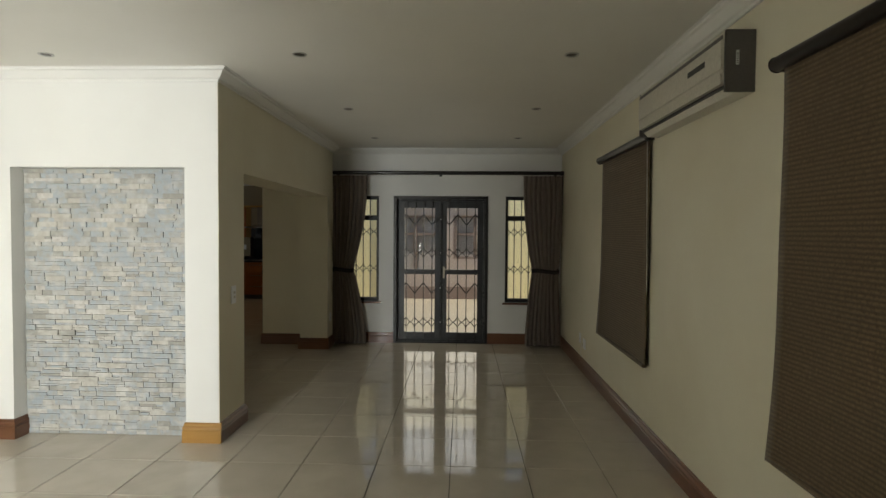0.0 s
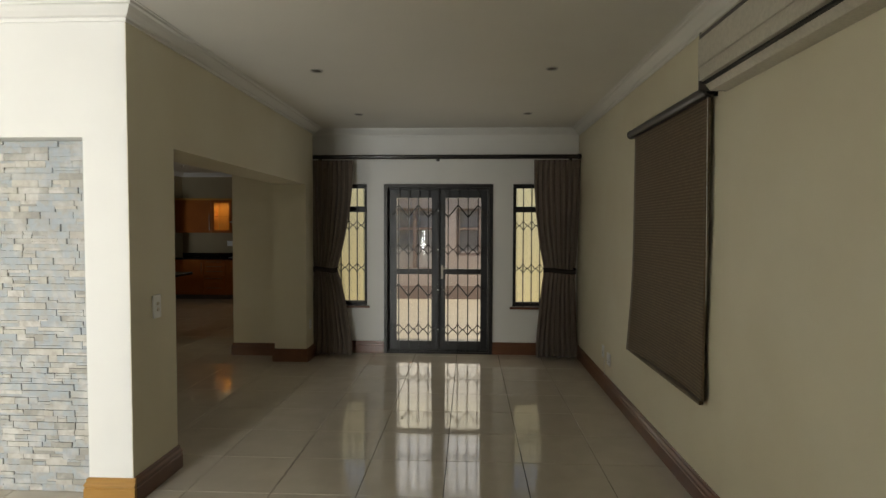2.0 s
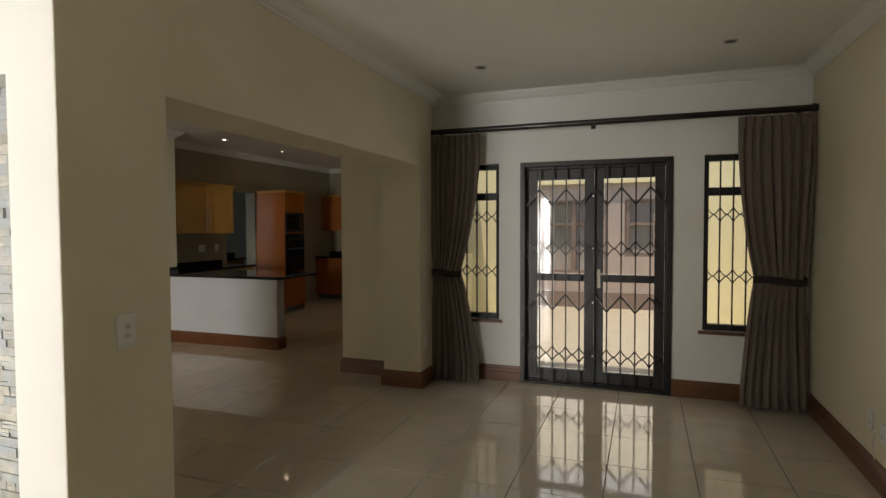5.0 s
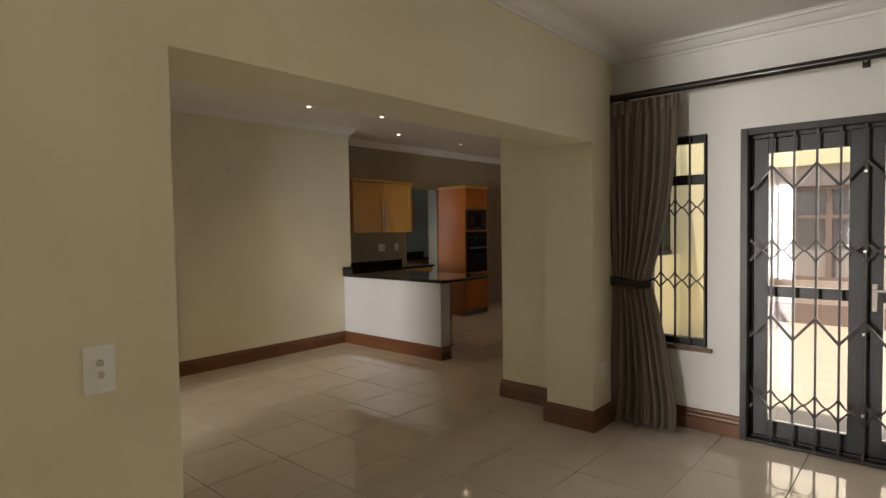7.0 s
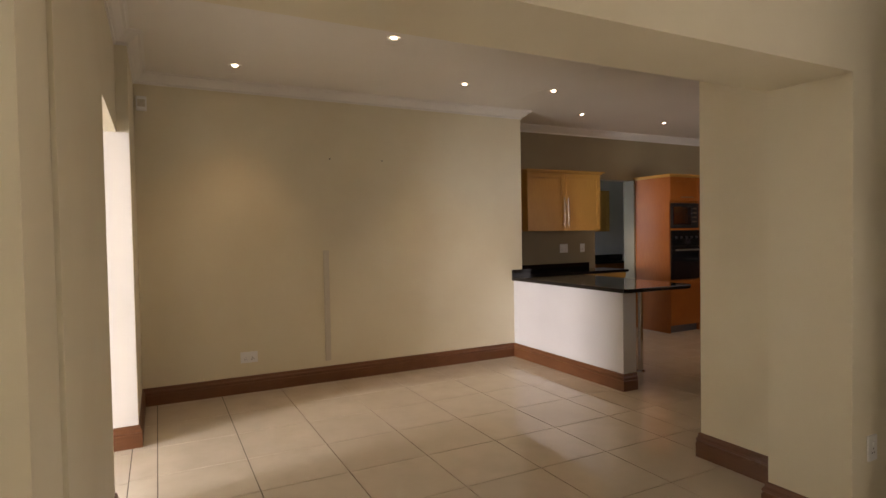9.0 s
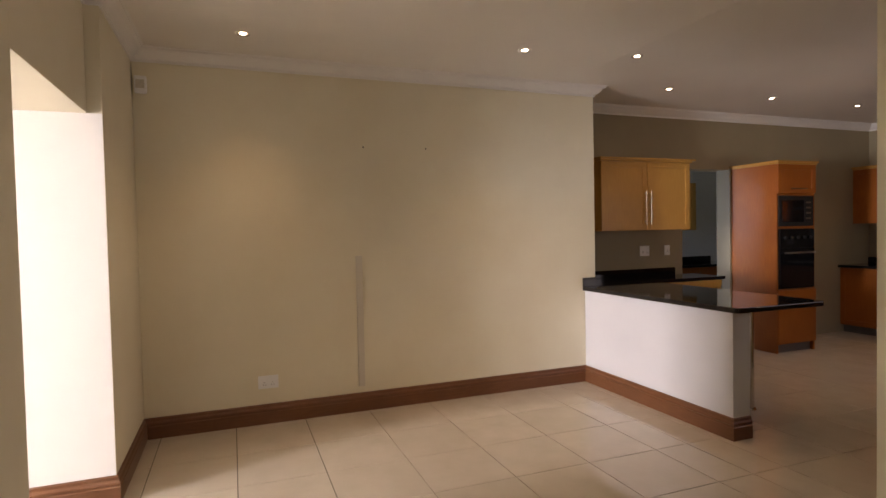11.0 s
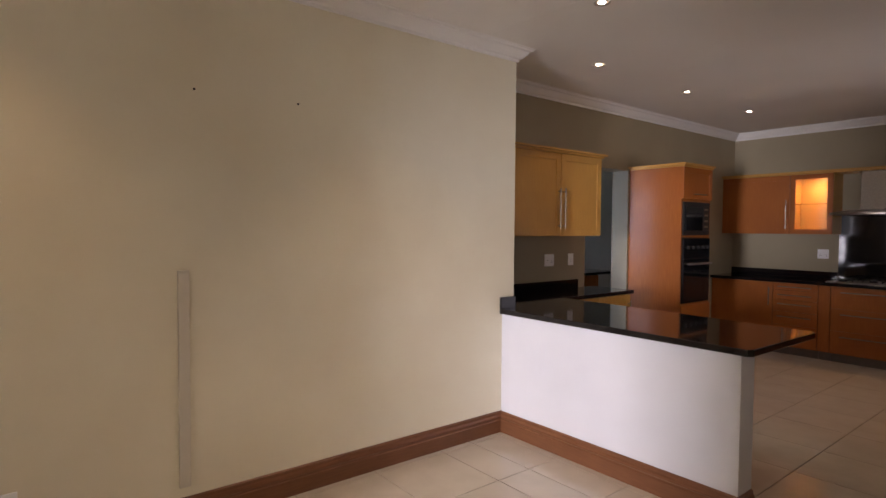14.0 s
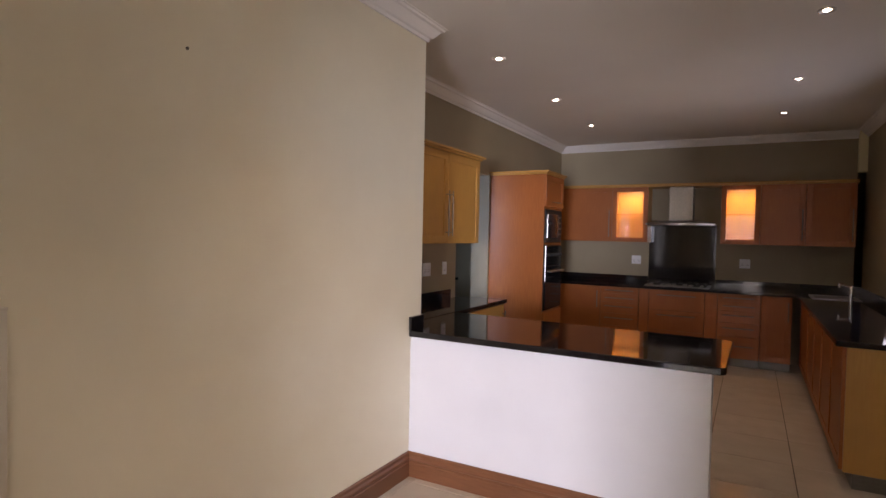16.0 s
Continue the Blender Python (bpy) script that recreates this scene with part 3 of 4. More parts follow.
rod = thing("curtain_rod", pose(0, FAR - 0.16, 2.425), "dark stained wooden curtain rod above the patio door", "curtain rod")
part("pole", C((LF + 0.04, 0, 0), (R - 0.04, 0, 0), 0.026), DARKWOOD, rod)
for x, sx in ((LF + 0.04, -1), (R - 0.04, 1)):
    bm = cyl(bmesh.new(), (x - sx * 0.004, 0, 0), (x + sx * 0.035, 0, 0), 0.036, 0.030)
    part("finial", smooth(bm), DARKWOOD, rod)
for x in (LF + 0.10, 0.0, R - 0.10):
    part("bracket", box(cyl(bmesh.new(), (x, 0, 0), (x, 0.159, 0), 0.011), x - 0.02, x + 0.02, 0.148, 0.1595, -0.035, 0.035), DARKWOOD, rod)


def blind(y0, y1, z0, z1, sag):
    b = thing("roller_blind", pose(R, 0, 0), "lowered brown ribbed fabric roller blind on a dark roller", "blind", "roller blinds on the window wall")
    part("roller", C((-0.045, y0 - 0.02, z1), (-0.045, y1 + 0.02, z1), 0.033), DARKWOOD, b, "dark wooden roller")
    for y in (y0 - 0.024, y1 + 0.024):
        s = -1 if y < (y0 + y1) / 2 else 1
        bm = smooth(cyl(bmesh.new(), (-0.045, y, z1), (-0.045, y + s * 0.016, z1), 0.036, 0.026))
        box(bm, -0.05, -0.001, y - 0.002, y + 0.003, z1 - 0.03, z1 + 0.03)
        part("end_cap", bm, DARKWOOD, b)
    bm = bmesh.new()
    nz, ny = 64, 30
    rows = []
    for i in range(nz + 1):
        f = i / nz
        z = z1 + (z0 - z1) * f
        row = []
        for j in range(ny + 1):
            u = j / ny
            edge = 0.008 * math.sin(9 * f + 4 * y0) * (1 if u > 0.5 else -1) * (abs(u - 0.5) * 2) ** 6
            x = -0.022 - 0.006 * math.sin(5 * f + 2 * u) - 0.03 * f * f * (abs(u - 0.45) * 2) ** 3
            row.append(bm.verts.new((x, y0 + (y1 - y0) * u + edge, z + sag * math.sin(math.pi * u) * f)))
        rows.append(row)
    for a, c in zip(rows, rows[1:]):
        for j in range(ny):
            bm.faces.new((a[j], a[j + 1], c[j + 1], c[j])).smooth = True
    cloth = part("cloth", bm, BLIND, b, "brown ribbed woven blind cloth")
    so = cloth.modifiers.new("thickness", "SOLIDIFY")
    so.thickness = 0.003
    part("bottom_rail", B(-0.05, -0.024, y0 + 0.015, y1 - 0.015, z0 - 0.012, z0 + 0.012, 0.005), BLIND, b)
    part("pull_cord", C((-0.05, y0 - 0.012, z1), (-0.035, y0 - 0.012, 1.15), 0.0022, None, 6), PLASTIC, b)


blind(4.32, 5.72, 0.60, 2.315, -0.01)
blind(0.98, 2.60, 0.60, 2.335, -0.01)


def air_conditioner():
    a = thing("air_conditioner", pose(R, 2.885, 2.285), "aged white wall-mounted split air conditioner", "air conditioner")
    w, h, d = 1.31, 0.30, 0.15
    bm = bmesh.new()
    prof = [(0, 0.0), (0, h), (-d + 0.012, h), (-d, h - 0.02), (-d, 0.10), (-d + 0.012, 0.055), (-d + 0.06, 0.0)]
    r0 = [bm.verts.new((x, 0.014, z)) for x, z in prof]
    r1 = [bm.verts.new((x, w - 0.014, z)) for x, z in prof]
    n = len(prof)
    for i in range(n):
        bm.faces.new((r0[i], r1[i], r1[(i + 1) % n], r0[(i + 1) % n]))
    bm.faces.new(r0), bm.faces.new(r1[::-1])
    bmesh.ops.recalc_face_normals(bm, faces=bm.faces)
    part("casing", bm, ACWHITE, a)
    part("front_panel", B(-d - 0.008, -d - 0.0005, 0.02, w - 0.02, 0.115, h - 0.045, 0.003), ACWHITE, a)
    for y in (0, w - 0.0138):
        part("side_panel", B(-d + 0.004, 0, y, y + 0.0138, 0.0, h, 0.003), ACDARK, a, "dark grey end panel")
    part("flap", B(-d - 0.005, -d + 0.03, 0.03, w - 0.03, 0.045, 0.098, 0.004), ACWHITE, a)
    part("air_slot", B(-d + 0.012, -d + 0.055, 0.03, w - 0.03, 0.030, 0.040), MATT, a, "black air outlet slot")
    part("top_grille", B(-d - 0.003, -d + 0.001, 0.02, w - 0.02, h - 0.04, h - 0.022), ACDARK, a)
    part("display", B(-d - 0.010, -d - 0.0085, 0.20, 0.42, 0.175, 0.205), MATT, a, "dark display strip")
    part("sticker", B(-0.095, -0.08, -0.0015, -0.0002, 0.13, 0.20), PLASTIC, a, "white rating sticker")
    for k in range(6):
        part("sticker_print", B(-0.093, -0.082, -0.0024, -0.0017, 0.137 + k * 0.009, 0.141 + k * 0.009), MATT, a)


air_conditioner()


def plate(name, m, w, h, kind, label, category, group=""):
    """A wall plate: x along, z up, front to -y."""
    p = thing(name, m, label, category, group)
    part("cover", B(-w / 2, w / 2, -0.010, -0.0005, -h / 2, h / 2, 0.003), PLASTIC, p)
    if kind == "switch":
        for z in (-0.018, 0.018):
            part("button", C((0, -0.0105, z), (0, -0.018, z), 0.011, 0.009, 14), ACWHITE, p)
    else:
        for x in ((-0.03, 0.03) if w > 0.1 else (0,)):
            part("rocker", B(x - 0.009, x + 0.009, -0.015, -0.0105, 0.012, 0.03, 0.002), PLASTIC, p)
            for dx, dz in ((0, -0.002), (-0.009, -0.02), (0.009, -0.02)):
                part("pin_hole", C((x + dx, -0.0112, dz), (x + dx, -0.0101, dz), 0.0035, None, 8), MATT, p)
    return p


plate("light_switch", pose(L + 0.003, 4.475, 1.09, 0, 0, 90), 0.082, 0.14, "switch", "white plastic double light switch on the pier", "switch")
plate("wall_socket", pose(R, 6.74, 0.36, 0, 0, -90), 0.075, 0.115, "socket", "white plastic wall socket above the skirting", "socket", "sockets on the window wall")
plate("wall_socket", pose(R, 6.52, 0.33, 0, 0, -90), 0.115, 0.115, "socket", "white plastic wall socket above the skirting", "socket", "sockets on the window wall")
plate("wall_socket", pose(L, 7.75, 0.42, 0, 0, 90), 0.07, 0.115, "socket", "white plastic wall socket on the column", "socket")
plate("wall_socket", pose(WA, 5.65, 0.32, 0, 0, 90), 0.15, 0.10, "socket", "cream plastic double wall socket above the skirting", "socket")
cord = thing("wall_cable", pose(R, 6.66, 0.30), "thin white cable hanging from a wall socket", "cable")
bm = bmesh.new()
for k in range(8):
    y0, z0 = 0.03 * math.sin(k * 0.5), -0.025 * k
    y1, z1 = 0.03 * math.sin((k + 1) * 0.5), -0.025 * (k + 1)
    cyl(bm, (-0.006, y0, z0), (-0.006, y1, z1), 0.003, None, 6)
part("lead", bm, PLASTIC, cord)


def downlight(x, y, lit, m=I4):
    d = thing("downlight", m @ pose(x, y, H), "lit recessed halogen ceiling downlight" if lit else "unlit recessed ceiling downlight", "downlight", "lit downlights" if lit else "unlit downlights")
    bm = bmesh.new()
    rings = []
    for r, z in ((0.048, -0.0005), (0.047, -0.006), (0.040, -0.007), (0.034, -0.002), (0.032, -0.0008)):
        rings.append([bm.verts.new((r * math.cos(2 * math.pi * k / 28), r * math.sin(2 * math.pi * k / 28), z)) for k in range(28)])
    for a, b in zip(rings, rings[1:]):
        for k in range(28):
            bm.faces.new((a[k], a[(k + 1) % 28], b[(k + 1) % 28], b[k])).smooth = True
    part("trim_ring", bm, STEEL, d)
    if lit:
        part("bulb", C((0, 0, -0.0045), (0, 0, -0.0008), 0.016, 0.019, 20), BULB, d, "glowing halogen bulb")
        w = m @ pose(x, y, H - 0.03)
        _, s = lamp("downlight_lamp", "SPOT", LAMP_W if m is I4 else KITCHEN_W, (1.0, 0.74, 0.44), w)
        s.spot_size, s.spot_blend, s.shadow_soft_size = radians(95), 1.0, 0.03
    else:
        part("bulb", C((0, 0, -0.0045), (0, 0, -0.0008), 0.014, 0.02, 16), BULB_OFF, d)
        part("reflector", C((0, 0, -0.0019), (0, 0, -0.0006), 0.0325, 0.0325, 24), MATT, d)


LAMP_W, KITCHEN_W = 4.8, 2.4
for x, y in ((-0.79, 3.87), (1.03, 3.90), (-0.80, 5.53), (1.01, 5.53), (-0.805, 7.20), (1.0, 7.20), (-2.52, 3.85)):
    downlight(x, y, False)
for x, y in ((-4.93, 5.53), (-3.83, 6.45), (-4.685, 7.50), (-4.555, 8.42)):
    downlight(x, y, True)
for u, v in ((-2.785, 1.305), (-2.785, 2.67), (-2.785, 4.01), (-0.80, 1.28), (-0.84, 2.77), (-0.88, 4.10)):
    downlight(u, v, True, K)

# ---- dining room things ----
tr = thing("cable_trunking", pose(WA, 6.378, 0.205), "pale cable trunking strip on the plain wall", "trunking")
part("cover", B(0.0005, 0.022, -0.026, 0.026, 0, 1.053, 0.003), TRUNK, tr)
part("end_cap", B(0.0005, 0.024, -0.027, 0.027, 1.0535, 1.063, 0.002), TRUNK, tr)
for y, z in ((6.438, 2.148), (6.974, 2.152)):
    h = tagged(part("wall_plug", C((WA - 0.004, y, z), (WA + 0.004, y, z), 0.006, None, 10), RUBBER), "small dark screw plug in the plain wall", "wall plug", "wall plugs")
sens = thing("motion_sensor", pose(WA, 4.85, 2.53, 0, 0, 90), "small white corner alarm sensor", "alarm sensor")
part("body", B(-0.04, 0.04, -0.05, -0.0005, -0.06, 0.06, 0.012), PLASTIC, sens)
part("lens", B(-0.028, 0.028, -0.055, -0.0505, -0.03, 0.03, 0.002), ACWHITE, sens)

# bar counter on the low wall
bar_top = thing("bar_counter", pose(0, 0, 0), "polished black granite bar counter on the low wall", "counter")
bm = bmesh.new()
outline = [(WA + 0.005, 8.515), (-3.755, 8.515), (-3.73, 8.54), (-3.72, 9.32), (-3.75, 9.36), (-5.62, 9.43), (-5.62, 8.668), (WA + 0.005, 8.666)]
lo = [bm.verts.new((x, y, 0.864)) for x, y in outline]
hi = [bm.verts.new((x, y, 0.90)) for x, y in outline]
n = len(outline)
bm.faces.new(lo[::-1]), bm.faces.new(hi)
for i in range(n):
    bm.faces.new((lo[i], lo[(i + 1) % n], hi[(i + 1) % n], hi[i]))
bmesh.ops.recalc_face_normals(bm, faces=bm.faces)
bmesh.ops.bevel(bm, geom=bm.edges[:], offset=0.006, segments=3, profile=0.5, affect="EDGES")
part("slab", bm, GRANITE, bar_top)
part("upstand", B(WA + 0.004, WA + 0.024, 8.517, 8.664, 0.9005, 0.985, 0.003), GRANITE, bar_top)
part("leg", C((-4.225, 9.21, 0.012), (-4.225, 9.21, 0.863), 0.026), CHROME, bar_top, "chrome support leg")
part("foot", C((-4.225, 9.21, 0.0), (-4.225, 9.21, 0.012), 0.042, 0.036), CHROME, bar_top)

# ---- kitchen ----
def handle(parent, x, z0, z1, y, vertical=True):
    bm = bmesh.new()
    if vertical:
        cyl(bm, (x, y - 0.028, z0), (x, y - 0.028, z1), 0.006, None, 10)
        for z in (z0 + 0.03, z1 - 0.03):
            cyl(bm, (x, y, z), (x, y - 0.028, z), 0.005, None, 8)
    else:
        cyl(bm, (z0, y - 0.028, x), (z1, y - 0.028, x), 0.006, None, 10)
        for q in (z0 + 0.03, z1 - 0.03):
            cyl(bm, (q, y, x), (q, y - 0.028, x), 0.005, None, 8)
    part("handle", smooth(bm), DULL, parent, "brushed steel bar handle")


def shaker(x0, x1, z0, z1, y, rail=0.06, t=0.02, inset=0.007):
    """A framed door front whose face is at y - t."""
    bm = bmesh.new()
    box(bm, x0, x0 + rail, y - t, y, z0, z1, 0.0015)
    box(bm, x1 - rail, x1, y - t, y, z0, z1, 0.0015)
    box(bm, x0 + rail, x1 - rail, y - t, y, z0, z0 + rail, 0.0015)
    box(bm, x0 + rail, x1 - rail, y - t, y, z1 - rail, z1, 0.0015)
    if inset is not None:
        box(bm, x0 + rail - 0.001, x1 - rail + 0.001, y - t + inset, y - 0.002, z0 + rail - 0.001, z1 - rail + 0.001)
    return bm


def base_unit(m, w, fronts, mat=CAB, d=0.58, label="cherry-veneered kitchen base cabinet under black granite", end=None):
    """fronts: 'door', 'door2', 'drawers', 'wide' or 'blank'."""
    c = thing("base_cabinet", m, label, "cabinet", "kitchen base cabinets")
    part("body", B(0.001, w - 0.001, -d + 0.021, -0.001, 0.10, 0.862), mat, c)
    part("plinth", B(0.002, w - 0.002, -d + 0.07, -0.01, 0.0, 0.0995), PLINTH, c, "grey metal-faced plinth")
    y, g = -d + 0.0205, 0.002
    if fronts == "drawers":
        zs = [0.105, 0.36, 0.52, 0.66, 0.775, 0.858]
        for a, b in zip(zs, zs[1:]):
            f = part("drawer_front", B(g, w - g, y - 0.02, y, a + g, b - g, 0.002), mat, c)
            handle(f, (a + b) / 2 + (0.02 if b - a > 0.12 else 0), 0.06, w - 0.06, y - 0.02, False)
    elif fronts == "wide":
        for a, b in ((0.105, 0.36), (0.36, 0.61), (0.61, 0.858)):
            f = part("drawer_front", B(g, w - g, y - 0.02, y, a + g, b - g, 0.002), mat, c)
            handle(f, b - 0.06, 0.10, w - 0.10, y - 0.02, False)
    elif fronts == "filler":
        part("panel", B(g, w - g, y - 0.02, y, 0.107, 0.856, 0.002), mat, c)
    else:
        k = 2 if fronts == "door2" else 1
        for i in range(k):
            a, b = w * i / k + g, w * (i + 1) / k - g
            f = part("door", shaker(a, b, 0.107, 0.856, y), mat, c)
            if fronts != "plain":
                handle(f, b - 0.035 if (i == 0 and k == 2) or k == 1 else a + 0.035, 0.58, 0.80, y - 0.02)
    if end is not None:
        part("end_panel", B(*end), MAPLE, c, "lighter veneered end panel")
    return c


def wall_unit(m, w, z0, z1, doors, mat=CAB, d=0.32, label="closed cherry-veneered kitchen wall cabinet", glass=(), group="kitchen wall cabinets"):
    c = thing("wall_cabinet", m, label, "cabinet", group)
    y = -d + 0.0205
    if glass:
        bm = bmesh.new()
        box(bm, 0, 0.018, y, -0.001, z0, z1)
        box(bm, w - 0.018, w, y, -0.001, z0, z1)
        box(bm, 0.018, w - 0.018, y, -0.001, z0, z0 + 0.018)
        box(bm, 0.018, w - 0.018, y, -0.001, z1 - 0.018, z1)
        box(bm, 0.018, w - 0.018, -0.016, -0.001, z0 + 0.018, z1 - 0.018)
        part("body", bm, MAPLE, c)
        s = part("shelf", B(0.019, w - 0.019, y + 0.03, -0.017, (z0 + z1) / 2, (z0 + z1) / 2 + 0.008), GLASS, c, "glass shelf")
        s.visible_shadow = False
        f = part("door", shaker(0.002, w - 0.002, z0 + 0.002, z1 - 0.002, y, 0.055, 0.02, None), mat, c)
        p = part("pane", B(0.055, w - 0.055, y - 0.012, y - 0.008, z0 + 0.055, z1 - 0.055), GLASS, f, "clear glass")
        p.visible_shadow = False
        part("cabinet_lamp", C((w / 2, -d * 0.45, z1 - 0.030), (w / 2, -d * 0.45, z1 - 0.0185), 0.028), BULB, c, "lit cabinet spotlight")
        _, s = lamp("cabinet_spot", "SPOT", 3.2, (1.0, 0.62, 0.24), m @ pose(w / 2, -d * 0.45, z1 - 0.035))
        s.spot_size, s.spot_blend, s.shadow_soft_size = radians(150), 0.5, 0.02
    else:
        part("body", B(0, w, y, -0.001, z0, z1), mat, c)
        for i in range(doors):
            a, b = w * i / doors + 0.002, w * (i + 1) / doors - 0.002
            f = part("door", shaker(a, b, z0 + 0.002, z1 - 0.002, y), mat, c)
            left = doors == 1 or i % 2 == 0
            handle(f, b - 0.03 if left else a + 0.03, z0 + 0.06, z0 + 0.42, y - 0.02)
    return c


def pelmet(name, m, w, z, d, mat, label, ends=(0.03, 0.03)):
    t = thing(name, m, label, "cornice")
    bm = bmesh.new()
    box(bm, -ends[0] * 0.4, w + ends[1] * 0.4, -d - 0.012, -0.002, z + 0.0005, z + 0.018, 0.002)
    box(bm, -ends[0], w + ends[1], -d - 0.035, -0.002, z + 0.018, z + 0.036, 0.003)
    part("moulding", bm, mat, t)


# far run, left to right
for u, w, kind in ((KL + 0.002, 0.742, "door"), (-2.833, 0.476, "drawers"), (-2.353, 0.118, "filler"), (-2.232, 0.634, "wide"), (-1.596, 0.137, "filler"), (-1.457, 0.446, "drawers"), (-1.008, 0.308, "door")):
    base_unit(K @ pose(u, KF, 0), w, kind)
for u, w, glass, doors in ((KL + 0.002, 0.809, 0, 1), (-2.766, 0.453, 1, 1), (-1.463, 0.421, 1, 1), (-1.04, 0.452, 0, 1), (-0.586, 0.472, 0, 1)):
    wall_unit(K @ pose(u, KF, 0), w, 1.443, 2.16, doors, CAB, 0.33, "glass-fronted lit cherry wall cabinet" if glass else "closed cherry-veneered kitchen wall cabinet", (1,) if glass else ())
pelmet("cabinet_cornice", K @ pose(KL + 0.002, KF, 0), 3.48, 2.16, 0.33, MAPLE, "light wooden cornice along the wall cabinets", (0, 0))

# right run, the peninsula end faces the dining room
v = KF - 0.62
for w, kind in ((0.80, "plain"), (0.60, "plain"), (0.60, "plain"), (0.60, "plain"), (0.60, "plain")):
    e = (w + 0.0005, w + 0.02, -0.60, -0.001, 0.10, 0.862) if v - w < 2.0 else None
    base_unit(K @ pose(0, v, 0, 0, 0, -90), w, kind, end=e, d=0.62)
    v -= w

# left run
wall_unit(K @ pose(KL, 0.85, 0, 0, 0, 90), 1.165, 1.42, 2.145, 2, MAPLE, 0.33, "light maple double-door wall cabinet", (), "")
pelmet("cabinet_cornice", K @ pose(KL, 0.85, 0, 0, 0, 90), 1.165, 2.145, 0.33, MAPLE, "light maple cornice on a wall cabinet", (0.03, 0.05))
base_unit(K @ pose(KL, 1.312, 0, 0, 0, 90), 0.505, "door", MAPLE, 0.46, "light maple base cabinet under black granite")
base_unit(K @ pose(KL, 1.82, 0, 0, 0, 90), 0.505, "door", MAPLE, 0.46, "light maple base cabinet under black granite")


def tall_unit():
    w, d, h = 0.60, 0.62, 2.125
    c = thing("oven_housing", K @ pose(KL, 2.98, 0, 0, 0, 90), "tall cherry-veneered oven housing cabinet", "cabinet")
    y = -d + 0.0205
    for x in (0, w - 0.02):
        part("side_panel", B(x, x + 0.02, y, -0.001, 0.0, h), CAB, c)
    part("back_panel", B(0.0205, w - 0.0205, -0.02, -0.001, 0.1, h - 0.001), CAB, c)
    for z in (0.10, 0.70, 1.405, 1.775, h - 0.021):
        part("shelf", B(0.0205, w - 0.0205, y, -0.0205, z, z + 0.0195), CAB, c)
    part("plinth", B(0.021, w - 0.021, y + 0.04, y + 0.05, 0.0, 0.0995), PLINTH, c)
    f = part("door", shaker(0.002, w - 0.002, 1.80, h - 0.002, y), CAB, c)
    handle(f, 1.85, 0.18, 0.42, y - 0.02, False)
    part("drawer_front", B(0.002, w - 0.002, y - 0.02, y, 0.105, 0.71, 0.002), CAB, c)
    mats = ((0.722, 1.402, "built_in_oven", "black glass built-in oven with steel handle", "oven"), (1.427, 1.773, "microwave_oven", "black built-in microwave oven with steel trim", "microwave"))
    for z0, z1, name, label, cat in mats:
        o = thing(name, K @ pose(KL, 2.98, 0, 0, 0, 90), label, cat)
        part("body", B(0.024, w - 0.024, y + 0.002, -0.05, z0 + 0.002, z1 - 0.002), MATT, o)
        if cat == "oven":
            part("door", B(0.03, w - 0.03, y - 0.022, y, z0 + 0.01, z1 - 0.22, 0.004), BLACK, o, "black glass oven door")
            part("control_panel", B(0.03, w - 0.03, y - 0.022, y, z1 - 0.215, z1 - 0.006, 0.004), BLACK, o, "black control panel")
            for k in range(5):
                part("knob", C((0.10 + k * 0.10, y - 0.022, z1 - 0.10), (0.10 + k * 0.10, y - 0.045, z1 - 0.10), 0.018, 0.015, 14), MATT, o)
            bm = cyl(bmesh.new(), (0.07, y - 0.06, z1 - 0.27), (w - 0.07, y - 0.06, z1 - 0.27), 0.010)
            for x in (0.10, w - 0.10):
                cyl(bm, (x, y - 0.06, z1 - 0.27), (x, y - 0.022, z1 - 0.27), 0.007)
            part("handle", smooth(bm), STEEL, o)
        else:
            part("trim_frame", B(0.026, w - 0.026, y - 0.010, y, z0 + 0.004, z1 - 0.004, 0.003), MATT, o)
            part("door", B(0.06, w - 0.20, y - 0.024, y - 0.0105, z0 + 0.05, z1 - 0.05, 0.004), BLACK, o)
            part("control_panel", B(w - 0.195, w - 0.06, y - 0.022, y - 0.0105, z0 + 0.05, z1 - 0.05, 0.003), MATT, o)
            for k in range(4):
                part("button", B(w - 0.165, w - 0.09, y - 0.025, y - 0.0222, z0 + 0.08 + k * 0.06, z0 + 0.10 + k * 0.06), DULL, o)
    pelmet("cabinet_cornice", K @ pose(KL, 2.98, 0, 0, 0, 90), w, h, d, MAPLE, "light wooden cornice on the oven housing", (0.04, 0.0))


tall_unit()


def worktop(name, m, boxes, ups, label):
    t = thing(name, m, label, "worktop")
    bm = bmesh.new()
    for b in boxes:
        box(bm, *b, 0.865, 0.90, 0.005)
    part("slab", bm, GRANITE, t)
    for b in ups:
        part("upstand", B(*b, 0.9005, 0.985, 0.003), GRANITE, t)
    return t


